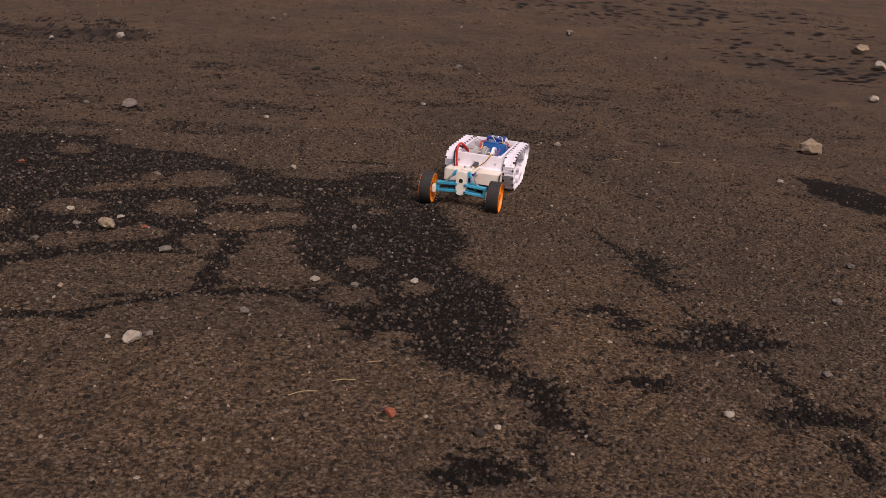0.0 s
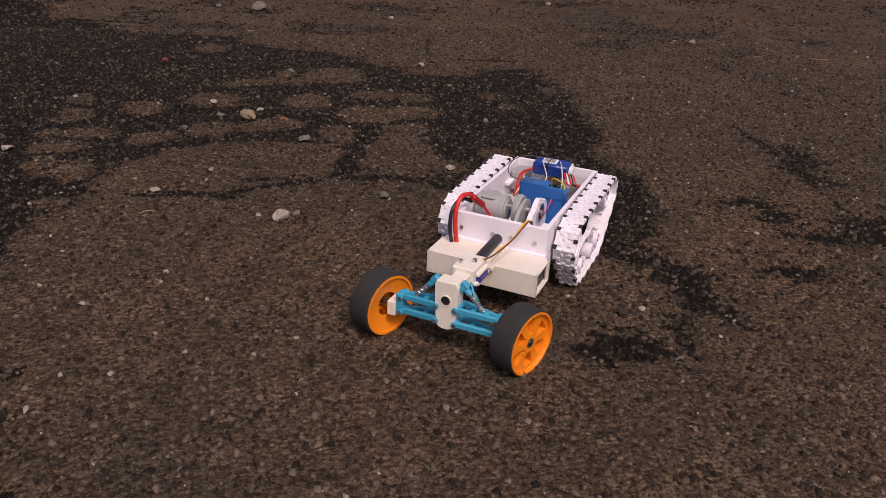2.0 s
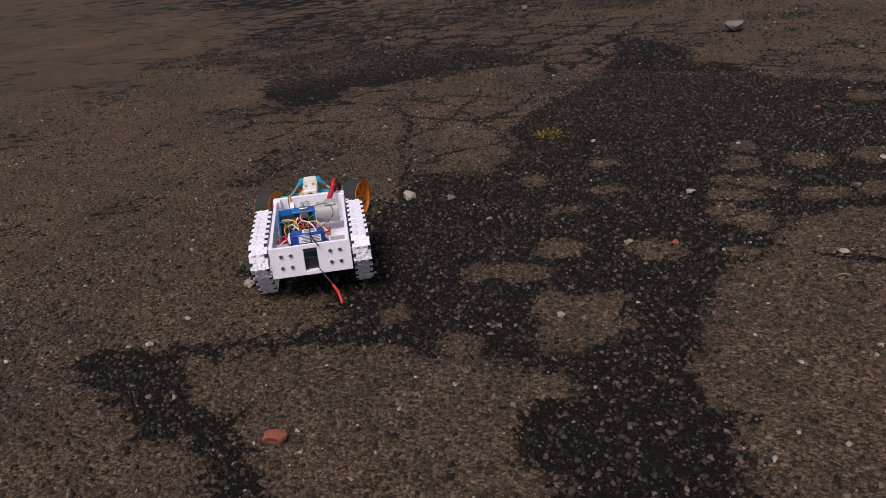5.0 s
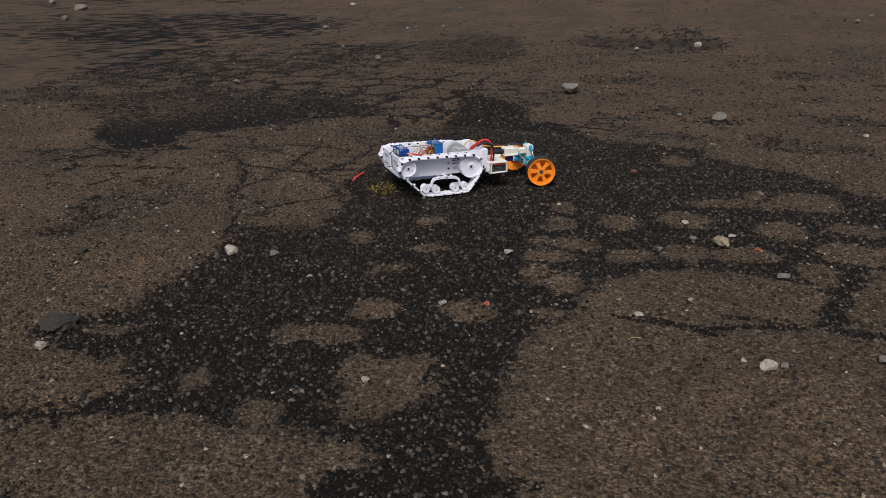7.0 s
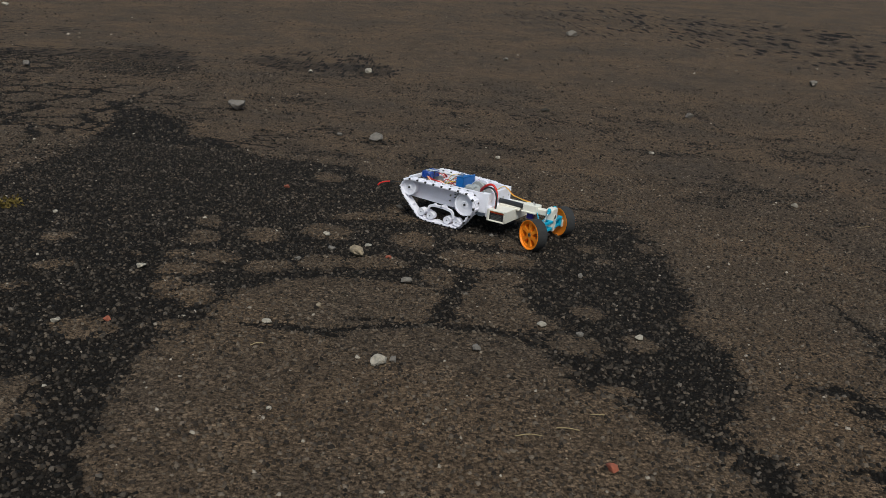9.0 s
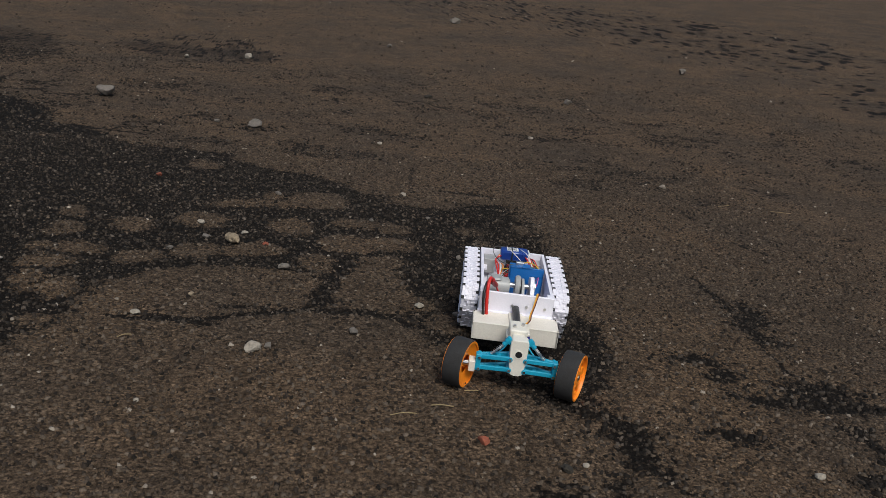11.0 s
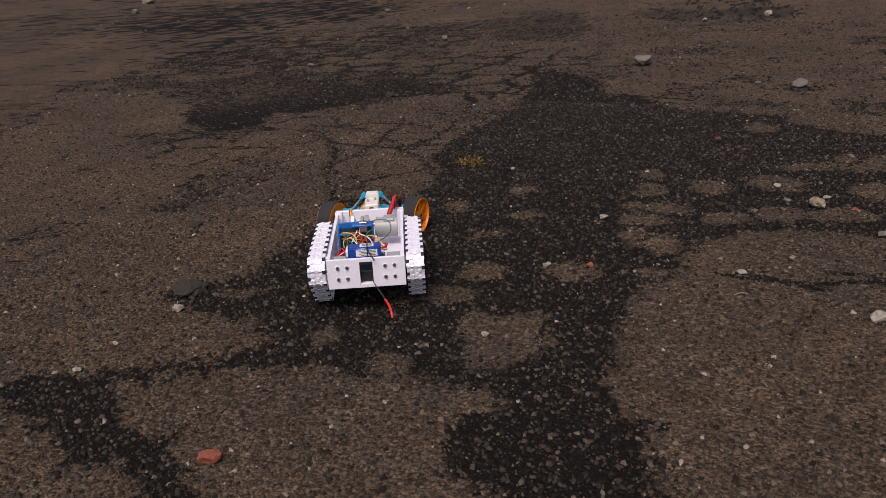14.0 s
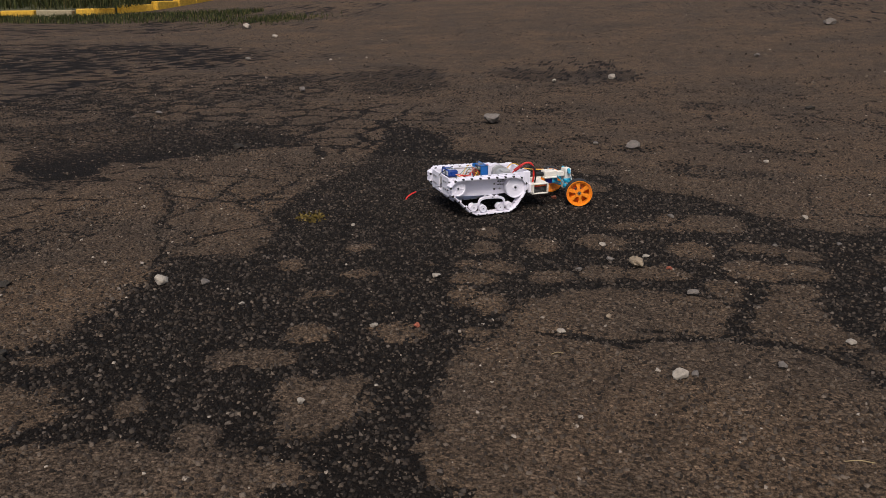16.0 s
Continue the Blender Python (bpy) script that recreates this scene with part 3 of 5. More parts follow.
def lines_of(lo, hi, step, growth_down, growth_up):
    """Grid lines, close in the middle and ever wider outwards, out to the horizon."""
    def out(start, sign, growth):
        rows, d, p = [], step, start
        while abs(p) < 900:
            d *= growth if abs(p) < 40 else 1.25
            p += sign * d
            rows.append(p)
        return rows
    return np.array(out(lo, -1, growth_down)[::-1] + list(np.arange(lo, hi + step / 2, step)) + out(hi, 1, growth_up))


def raw_mesh(name, verts, faces, material, kind="structure", label="", category="", parent=None):
    """A mesh straight from arrays of corners and of equal faces."""
    me = bpy.data.meshes.new(name)
    n, k = faces.shape
    me.vertices.add(len(verts))
    me.vertices.foreach_set("co", verts.astype(np.float32).ravel())
    me.loops.add(n * k)
    me.loops.foreach_set("vertex_index", faces.astype(np.int32).ravel())
    me.polygons.add(n)
    me.polygons.foreach_set("loop_start", np.arange(0, n * k, k, dtype=np.int32))
    me.update(calc_edges=True)
    me.materials.append(material)
    ob = new(name, me)
    ob.parent = parent
    return tagged(ob, label, category, "", kind)


def build_ground():
    xs = lines_of(-1.4, 1.5, 0.0078, 1.017, 1.02)
    ys = lines_of(-0.8, 1.4, 0.0078, 1.06, 1.02)
    X, Y = np.meshgrid(xs, ys)
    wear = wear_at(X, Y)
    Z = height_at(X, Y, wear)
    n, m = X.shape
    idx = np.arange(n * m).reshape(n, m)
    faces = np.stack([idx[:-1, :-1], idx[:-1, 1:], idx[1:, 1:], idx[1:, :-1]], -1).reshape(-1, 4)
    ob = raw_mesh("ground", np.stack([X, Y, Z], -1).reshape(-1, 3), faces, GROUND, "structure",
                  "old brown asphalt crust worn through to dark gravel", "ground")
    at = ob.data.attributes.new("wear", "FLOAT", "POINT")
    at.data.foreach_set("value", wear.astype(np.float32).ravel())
    ob.data.shade_smooth()
    return ob


ground = build_ground()


def scatter(name, count, area, sizes, want_wear, material, label, seed):
    """Loose grit: small flat-topped chips, turned and tilted by chance."""
    rng = np.random.default_rng(seed)
    x0, x1, y0, y1 = area
    x, y = rng.uniform(x0, x1, count * 3), rng.uniform(y0, y1, count * 3)
    w = wear_at(x, y)
    keep = rng.random(len(x)) < (w if want_wear else 1 - 0.8 * w)
    x, y, w = x[keep][:count], y[keep][:count], w[keep][:count]
    n = len(x)
    z = height_at(x, y, w)
    size = sizes[0] + (sizes[1] - sizes[0]) * rng.random(n) ** 3.0
    turns = np.radians([0, 120, 240, 50, 170, 290])
    form = np.stack([np.cos(turns), np.sin(turns), np.array([-0.7, -0.7, -0.7, 0.6, 0.6, 0.6])], -1)
    form[3:, :2] *= 0.62
    v = form[None] * (0.75 + 0.5 * rng.random((n, 6, 1))) + rng.normal(0, 0.16, (n, 6, 3))
    v *= size[:, None, None] * np.array([1.2, 0.9, 0.75])
    a = rng.uniform(0, 2 * np.pi, n)
    c, s = np.cos(a)[:, None], np.sin(a)[:, None]
    vx, vy = v[..., 0] * c - v[..., 1] * s, v[..., 0] * s + v[..., 1] * c
    tilt = rng.normal(0, 0.30, n)[:, None]
    v = np.stack([vx + x[:, None], vy + y[:, None], v[..., 2] + vx * tilt + z[:, None] + size[:, None] * 0.18], -1)
    f = np.array([(0, 1, 3), (1, 4, 3), (1, 2, 4), (2, 5, 4), (2, 0, 5), (0, 3, 5), (3, 4, 5)])
    faces = (f[None] + 6 * np.arange(n)[:, None, None]).reshape(-1, 3)
    return raw_mesh(name, v.reshape(-1, 3), faces, material, "stuff", label, "gravel")


scatter("gravel", 72000, (-1.4, 1.5, -0.75, 1.4), (0.0015, 0.0052), True, GRAVEL_DARK, "loose dark gravel in the worn patches", 1)
scatter("grit", 84000, (-1.4, 1.5, -0.75, 1.4), (0.0013, 0.0048), False, GRAVEL_BROWN, "fine brown grit on the asphalt crust", 2)
scatter("gravel", 30000, (-2.8, 2.8, 1.3, 3.4), (0.0028, 0.0075), True, GRAVEL_DARK, "loose dark gravel on the farther worn patches", 3)
scatter("grit", 22000, (-2.8, 2.8, 1.3, 3.4), (0.0016, 0.0056), False, GRAVEL_BROWN, "fine brown grit farther off on the asphalt", 4)
scatter("grit", 13000, (-2.8, -1.38, -0.6, 1.35), (0.0016, 0.0052), False, GRAVEL_BROWN, "fine brown grit beside the worn patches", 6)
scatter("grit", 11000, (1.48, 2.8, -0.4, 1.35), (0.0016, 0.0052), False, GRAVEL_BROWN, "fine brown grit on the open asphalt", 7)
scatter("gravel", 12000, (-6, 7, 3.2, 9), (0.003, 0.012), False, GRAVEL_BROWN, "scattered small stones on the far asphalt", 5)
scatter("gravel", 15000, (-1.4, 1.5, -0.75, 1.4), (0.0014, 0.0040), False, GRAVEL_CLOD, "dark clods strewn over the brown crust", 8)
scatter("gravel", 9000, (-2.6, 3.2, 1.3, 3.8), (0.0030, 0.0080), False, GRAVEL_CLOD, "dark clods strewn over the farther crust", 9)


# ---- loose stones ----
# x, y, half width, kind
STONE_NEAR = [(-0.002, -0.006, 0.0125, "pale"), (0.019, 0.003, 0.0070, "grey"), (-0.045, 0.478, 0.0160, "tan"), (-0.022, 0.540, 0.0075, "pale"), (-0.095, 0.503, 0.0092, "grey"),
              (0.272, 0.162, 0.0075, "pale"), (0.332, 0.134, 0.0070, "grey"), (0.432, 0.129, 0.0070, "pale"), (0.374, 0.903, 0.0080, "pale"), (0.257, 0.661, 0.0060, "grey"),
              (0.683, -0.350, 0.0065, "pale"), (0.386, -0.309, 0.0045, "pale"), (0.361, -0.315, 0.0078, "dark"), (0.900, -0.291, 0.0065, "grey"), (0.276, -0.253, 0.0080, "red"),
              (0.053, 0.844, 0.0070, "grey"), (-0.157, 0.425, 0.0065, "grey"), (-0.101, 0.195, 0.0055, "tan"), (0.052, 0.336, 0.0105, "grey"), (0.407, 0.429, 0.0071, "grey")]
STONE_MID = [(0.396, 0.698, 0.0060, "grey"), (0.149, 0.053, 0.0083, "grey"), (-0.930, 0.208, 0.0146, "pale"), (-0.847, 0.217, 0.0092, "grey"), (-0.991, -0.215, 0.0085, "pale"),
             (-0.480, 0.080, 0.0065, "pale"), (-0.510, -0.180, 0.0062, "pale"), (-0.426, 0.335, 0.0085, "pale"), (-0.109, 0.589, 0.0073, "pale"), (-0.177, 0.122, 0.0073, "pale"),
             (-0.736, 0.134, 0.0051, "pale"), (-1.204, 0.131, 0.0133, "dark"), (-0.412, 0.098, 0.0061, "red"), (-0.140, -0.148, 0.0045, "pale"), (-0.683, 0.634, 0.0051, "pale"),
             (-1.011, -0.406, 0.0063, "pale"), (-1.011, -0.330, 0.0051, "pale"), (1.325, 0.072, 0.0092, "grey"), (1.138, -0.076, 0.0091, "grey"), (0.02, 0.465, 0.006, "red")]
STONE_FAR = [(-0.001, 1.70, 0.0250, "grey"), (-0.045, 3.74, 0.0240, "pale"), (-0.372, 3.574, 0.0143, "pale"), (0.810, 2.75, 0.0250, "dark"), (1.580, 2.86, 0.0220, "grey"),
             (1.75, 6.30, 0.0500, "grey"), (2.168, 1.046, 0.0410, "tan"), (1.712, 0.684, 0.0100, "pale"), (1.255, 1.166, 0.0100, "pale"), (4.85, 3.38, 0.0550, "tan"),
             (4.47, 2.85, 0.0480, "pale"), (0.405, 1.552, 0.0091, "pale"), (1.045, 1.860, 0.0091, "pale"), (3.545, 2.034, 0.0271, "pale"), (-1.331, 1.440, 0.0196, "dark"),
             (-0.539, 2.105, 0.0380, "grey"), (-1.952, 2.018, 0.0146, "grey"), (-1.624, 2.865, 0.0204, "grey"), (-0.132, 1.726, 0.0103, "grey"), (-3.893, 7.33, 0.0530, "pale")]
STONE_FARTHER = [(-5.763, 5.721, 0.0593, "grey"), (-6.576, 6.292, 0.0514, "grey"), (-1.021, -0.143, 0.0290, "dark"), (-5.0, 4.6, 0.04, "grey"), (-3.2, 6.4, 0.03, "pale"),
                 (2.9, 4.1, 0.03, "grey"), (0.9, 4.6, 0.02, "grey"), (-2.6, 4.4, 0.02, "grey"), (-0.717, -0.525, 0.0115, "red"), (-0.235, 0.982, 0.007, "red"), (0.126, -0.451, 0.004, "tan"), (-0.430, -0.622, 0.011, "grey")]
STONE_LABELS = {"pale": "pale angular stone lying on the asphalt", "grey": "grey rough stone lying on the asphalt", "tan": "tan pitted stone on the worn asphalt",
                "red": "small brick-red stone on the asphalt", "dark": "dark earthy clod lying on the asphalt"}


def build_stone(x, y, r, kind, seed):
    rng = random.Random(seed)
    bm = bmesh.new()
    bmesh.ops.create_icosphere(bm, subdivisions=3 if r > 0.0055 else 2, radius=1.0)
    off = Vector((rng.uniform(-50, 50), rng.uniform(-50, 50), rng.uniform(-50, 50)))
    flat = 0.62 if kind != "dark" else 0.38
    cuts = [(Vector((rng.gauss(0, 1), rng.gauss(0, 1), rng.gauss(0, 0.8))).normalized(), rng.uniform(0.52, 0.88)) for _ in range(16)]
    for v in bm.verts:
        p = v.co.copy()
        for n, d in cuts:
            over = p.dot(n) - d
            if over > 0:
                p -= n * over
        p *= 1 + 0.16 * noise.noise(p * 1.7 + off) + 0.06 * noise.noise(p * 5 + off) + (0.22 * noise.noise(p * 4 + off) + 0.14 * noise.noise(p * 10 + off) if kind in ("dark", "tan") else 0.03 * noise.noise(p * 11 + off))
        v.co = Vector((p.x * 1.15, p.y * 0.9, p.z * flat)) * r * 1.12
    low = min(v.co.z for v in bm.verts)
    ob = part("stone", bm, STONES[kind])
    z = float(height_at(np.array([x]), np.array([y]))[0])
    ob.matrix_basis = pose(x, y, z - low - r * 0.10, 0, 0, rng.uniform(0, 360))
    smooth(ob, 16)
    return tagged(ob, STONE_LABELS[kind], "stone", "loose stones")


for i, row in enumerate(STONE_NEAR + STONE_MID + STONE_FAR + STONE_FARTHER):
    build_stone(*row, 100 + i)


# ---- the far planted island with its painted kerb ----
GRASS = pebble_material("rough_grass", [(0.0, (0.016, 0.022, 0.007)), (0.5, (0.034, 0.044, 0.012)), (0.85, (0.065, 0.068, 0.020)), (1.0, (0.13, 0.105, 0.040))])
MOSS = pebble_material("dry_moss", [(0.0, (0.06, 0.042, 0.010)), (0.6, (0.13, 0.092, 0.022)), (1.0, (0.22, 0.16, 0.045))])
SOIL = plain("mossy_soil", (0.050, 0.050, 0.022), 0.95, grain=0.4, scale=30, bump=0.6)
ISLAND = (-8.85, 11.66)


def ground_z(x, y):
    return float(height_at(np.array([x]), np.array([y]))[0])


def island_edge(a):
    """The island's outline: a long rounded bed; a in degrees."""
    c, s = math.cos(radians(a)), math.sin(radians(a))
    k = (abs(c) ** 3.2 + abs(s) ** 3.2) ** (-1 / 3.2)
    return ISLAND[0] + 2.1 * c * k, ISLAND[1] + 1.95 * s * k


def build_island():
    bm = bmesh.new()
    rings = []
    for k, (f, h) in enumerate(((1.0, -0.05), (0.985, 0.09), (0.8, 0.20), (0.5, 0.30), (0.2, 0.34))):
        ring = []
        for i in range(72):
            x, y = island_edge(i * 5)
            x, y = ISLAND[0] + (x - ISLAND[0]) * f, ISLAND[1] + (y - ISLAND[1]) * f
            ring.append(bm.verts.new((x, y, ground_z(x, y) + h + 0.05 * noise.noise(Vector((x * 2, y * 2, 0))))))
        rings.append(ring)
    for a, b in zip(rings, rings[1:]):
        for i in range(72):
            bm.faces.new((a[i], a[(i + 1) % 72], b[(i + 1) % 72], b[i]))
    bm.faces.new(rings[-1])
    smooth(tagged(part("planted_island", bm, SOIL), "raised mossy soil bed behind the painted kerb", "flower bed", "", "structure"), 60)


def grass_tufts(name, spots, height, seed, label, material=None):
    """Blades, each a bent three-cornered strip, as one object."""
    rng = np.random.default_rng(seed)
    x, y, z = spots
    n = len(x)
    h = height * (0.5 + rng.random(n))
    a, lean = rng.uniform(0, 2 * np.pi, n), rng.normal(0, 0.45, n)
    w = 0.004 + 0.012 * h
    dx, dy = np.cos(a), np.sin(a)
    lx, ly = np.cos(a + 1.2) * lean * h, np.sin(a + 1.2) * lean * h
    v = np.stack([np.stack([x - dx * w, y - dy * w, z], -1), np.stack([x + dx * w, y + dy * w, z], -1),
                  np.stack([x + lx * 0.4 + dx * w * 0.7, y + ly * 0.4 + dy * w * 0.7, z + h * 0.6], -1),
                  np.stack([x + lx * 0.4 - dx * w * 0.7, y + ly * 0.4 - dy * w * 0.7, z + h * 0.6], -1),
                  np.stack([x + lx, y + ly, z + h], -1)], 1)
    f = np.concatenate([np.array([[0, 1, 2], [0, 2, 3], [3, 2, 4]])[None] + 5 * np.arange(n)[:, None, None]], 0).reshape(-1, 3)
    raw_mesh(name, v.reshape(-1, 3), f, material or GRASS, "stuff", label, "grass")


def build_grass():
    rng = np.random.default_rng(8)
    x, y = ISLAND[0] + rng.uniform(-2.0, 2.0, 22000), ISLAND[1] + rng.uniform(-1.85, 1.85, 22000)
    f = np.maximum(abs(x - ISLAND[0]) / 2.1, abs(y - ISLAND[1]) / 1.95)
    z = rise(x, y) + 0.34 - 0.25 * f ** 2 - 0.02
    grass_tufts("grass", (x, y, z), 0.16, 9, "rough green grass growing on the planted island")
    x, y = ISLAND[0] + rng.uniform(-2.6, 4.2, 9000), ISLAND[1] - 2.03 - 1.3 * rng.random(9000) ** 1.8
    grass_tufts("grass", (x, y, rise(x, y)), 0.05, 10, "low weeds growing along the kerb")
    x, y = rng.normal(-4.1, 0.35, 1400), rng.normal(8.4, 0.25, 1400)
    grass_tufts("grass", (x, y, rise(x, y)), 0.03, 11, "small tuft of low weeds in the asphalt")
    x, y = rng.normal(-0.797, 0.018, 130), rng.normal(0.681, 0.018, 130)
    grass_tufts("moss", (x, y, height_at(x, y)), 0.006, 12, "small yellowish moss patch in the gravel", MOSS)


build_island()
build_grass()


def build_kerb():
    bm = bmesh.new()
    box(bm, -0.265, 0.265, -0.06, 0.06, -0.10, 0.10, 0.010)
    spots, last = [], None
    for k in range(3600):
        a = -200 + k * 0.1
        p = Vector(island_edge(a))
        if last is None or ((p - last).length >= 0.56 and a < 90):
            spots.append(a)
            last = p
    meshes = {}
    for key, m in (("yellow", YELLOWPAINT), ("bare", KERBSTONE)):
        b = bm.copy()
        ob = part("kerb_stone", b, m)
        meshes[key] = ob.data
        bpy.data.objects.remove(ob)
    bm.free()
    rng = random.Random(4)
    for i, a in enumerate(spots):
        x, y = island_edge(a)
        x2, y2 = island_edge(a + 3)
        turn = math.degrees(math.atan2(y2 - y, x2 - x))
        key = "bare" if i in (5, 9) else "yellow"
        ob = new("kerb_stone", meshes[key])
        ob.matrix_basis = pose(x, y, ground_z(x, y) + rng.uniform(-0.015, 0.01), 0, rng.uniform(-1.5, 1.5), turn + rng.uniform(-2, 2))
        tagged(ob, "kerb stone in worn yellow paint" if key == "yellow" else "bare kerb stone with its paint worn off", "kerb", "kerb stones round the island")


build_kerb()


def build_straw(x, y, length, turn, seed):
    rng = random.Random(seed)
    bm = bmesh.new()
    z = ground_z(x, y) + 0.003
    tube(bm, [(-length / 2, 0, 0), (0, rng.uniform(-0.1, 0.1) * length, 0.001), (length / 2, 0, 0)], 0.0007, 5, 4)
    ob = part("straw", bm, STRAW)
    ob.matrix_basis = pose(x, y, z, 0, 0, turn)
    tagged(ob, "dry yellow straw lying on the ground", "straw", "bits of straw")


STRAW = plain("dry_straw", (0.27, 0.20, 0.10), 0.8)
for i, (x, y, l, a) in enumerate([(0.185, -0.19, 0.035, 5), (0.29, -0.13, 0.02, 0), (-0.18, 0.03, 0.02, 30), (1.36, 0.98, 0.05, 20), (1.52, 0.93, 0.06, -15), (0.24, -0.17, 0.03, -8), (-0.441, -0.625, 0.03, 80)]):
    build_straw(x, y, l, a, i)


# ---- the robot: forward is +x, its left is +y, it stands on z = 0 ----
robot = new("tracked_robot")
tagged(robot, "white printed half-track robot with orange front wheels and bare wiring", "robot")

SPROCKET, IDLER = (0.080, 0.0600), (-0.0725, 0.0700)
LOOP = [((-0.030, 0.011), 0.011), ((0.0690, 0.008), 0.008), (SPROCKET, 0.0300), (IDLER, 0.0238)]
TRACK_IN, TRACK_OUT = 0.0585, 0.0845


def track_path():
    """Samples of the track's outer line, x, z, tangent angle, against the length run."""
    n, normals = len(LOOP), []
    for (c1, r1), (c2, r2) in zip(LOOP, LOOP[1:] + LOOP[:1]):
        dx, dz = c2[0] - c1[0], c2[1] - c1[1]
        normals.append(math.atan2(dz, dx) - math.acos((r1 - r2) / math.hypot(dx, dz)))
    pts = []
    for i, (c, r) in enumerate(LOOP):
        a0, a1 = normals[i - 1], normals[i]
        while a1 < a0:
            a1 += 2 * math.pi
        for k in range(25):
            a = a0 + (a1 - a0) * k / 24
            pts.append((c[0] + r * math.cos(a), c[1] + r * math.sin(a), a))
    pts.append((*pts[0][:2], pts[0][2]))
    out, s = [], 0.0
    last = None
    turn = 0.0
    for x, z, a in pts:
        if last:
            s += math.hypot(x - last[0], z - last[1])
            while a + turn < last[2] - 1e-6:
                turn += 2 * math.pi
        out.append((s, x, z, a + turn))
        last = (x, z, a + turn)
    return np.array(out)


TRACK = track_path()
TRACK_LENGTH = TRACK[-1, 0]
LINKS = 23
PITCH = TRACK_LENGTH / LINKS


def link_pose(s, y):
    """Where a link lies when its middle has run the length s round the loop: a chord between its two hinges."""
    def point(u):
        u = u % TRACK_LENGTH
        return np.array([np.interp(u, TRACK[:, 0], TRACK[:, 1]), np.interp(u, TRACK[:, 0], TRACK[:, 2])])
    a, b = point(s - PITCH / 2), point(s + PITCH / 2)
    t = (b - a) / np.linalg.norm(b - a)
    n = np.array([t[1], -t[0]])
    m = (a + b) / 2
    return Matrix(((t[0], 0, n[0], m[0]), (0, -1, 0, y), (t[1], 0, n[1], m[1]), (0, 0, 0, 1)))


def link_meshes():
    """One track link: a ribbed plate with hinge knuckles, and its two dark rubber pads."""
    p, w = PITCH, (TRACK_OUT - TRACK_IN) / 2
    bm = bmesh.new()
    box(bm, -p * 0.47, p * 0.02, -w, w, -0.0042, -0.0008, 0.0004)
    box(bm, 0.0, p * 0.47, -w * 0.96, w * 0.96, -0.0042, -0.0010, 0.0004)
    for k in range(5):
        y = -w + (2 * w) * (k + 0.5) / 5
        x = p * 0.42 if k % 2 else -p * 0.40
        box(bm, x - 0.0016, x + 0.0034 * (1 if k % 2 else 0.6), y - w * 0.19, y + w * 0.19, -0.0044, 0.0002, 0.0004)
    box(bm, -p * 0.20, p * 0.02, -w * 0.60, -w * 0.30, -0.001, 0.0006, 0.0002)
    box(bm, -p * 0.20, p * 0.02, w * 0.30, w * 0.60, -0.001, 0.0006, 0.0002)
    box(bm, p * 0.20, p * 0.34, -w * 0.75, -w * 0.2, -0.001, 0.0005, 0.0002)
    box(bm, p * 0.10, p * 0.30, w * 0.05, w * 0.22, -0.001, 0.0005, 0.0002)
    rod(bm, (p * 0.47, -w * 0.98, -0.0026), (p * 0.47, w * 0.98, -0.0026), 0.0017, seg=8)
    box(bm, -0.002, 0.002, -w * 0.2, w * 0.2, -0.0085, -0.004, 0.0005)
    pads = bmesh.new()
    box(pads, -p * 0.44, -p * 0.20, w * 0.66, w * 1.03, -0.0032, 0.0009, 0.0003)
    box(pads, p * 0.04, p * 0.24, -w * 1.03, -w * 0.70, -0.0032, 0.0007, 0.0003)
    return bm, pads


def build_tracks():
    bm, pads = link_meshes()
    out = []
    base = part("track_link", bm, TRACKWHITE, robot)
    pad = part("pad", pads, RUBBER, base, "small black rubber pads")
    for side in (1, -1):
        for i in range(LINKS):
            if not out:
                ob = base
            else:
                ob = new("track_link", base.data)
                ob.parent = robot
                p = new("pad", pad.data)
                p.parent = ob
                p["label"] = pad["label"]
            ob.matrix_basis = link_pose(i * PITCH, side * (TRACK_IN + TRACK_OUT) / 2)
            out.append((ob, side, i))
    return out


links = build_tracks()


def track_wheel(name, x, z, r, y0, y1, spokes, parent):
    """A dished white plastic wheel with a rim, a hub and a screw in it; built round its own axle."""
    wheel = new(name)
    wheel.parent = parent
    w = abs(y1 - y0)
    s = 1 if y1 > 0 else -1
    bm = bmesh.new()
    dish = 0.0018 if r > 0.015 else 0.0007
    prof = [(r, -w / 2), (r, w / 2), (r * 0.90, w / 2), (r * 0.87, w / 2 - dish), (r * 0.34, w / 2 - dish * 1.2), (r * 0.28, w / 2 - dish * 0.6), (r * 0.13, w / 2 - dish * 0.6), (r * 0.13, -w / 2)]
    lathe(bm, [(a, s * b) for a, b in prof], 36)
    smooth(part("disc", bm, WHITE, wheel), 30)
    for k in range(spokes):
        bm = bmesh.new()
        box(bm, r * 0.3, r * 0.86, s * (w / 2 - 0.0022) - 0.0010, s * (w / 2 - 0.0022) + 0.0010, -r * 0.05, r * 0.05, 0.0003,
            Matrix.Rotation(2 * math.pi * k / max(spokes, 1), 4, "Y"))
        part("spoke", bm, WHITE, wheel)
    bm = bmesh.new()
    rod(bm, (0, s * (w / 2 - 0.006), 0), (0, s * (w / 2 + 0.0004), 0), 0.0025 if r > 0.015 else 0.0013, seg=8)
    part("axle_bolt", bm, BLACK, wheel, "dark axle bolt")
    wheel.matrix_basis = pose(x, (y0 + y1) / 2, z)
    return wheel


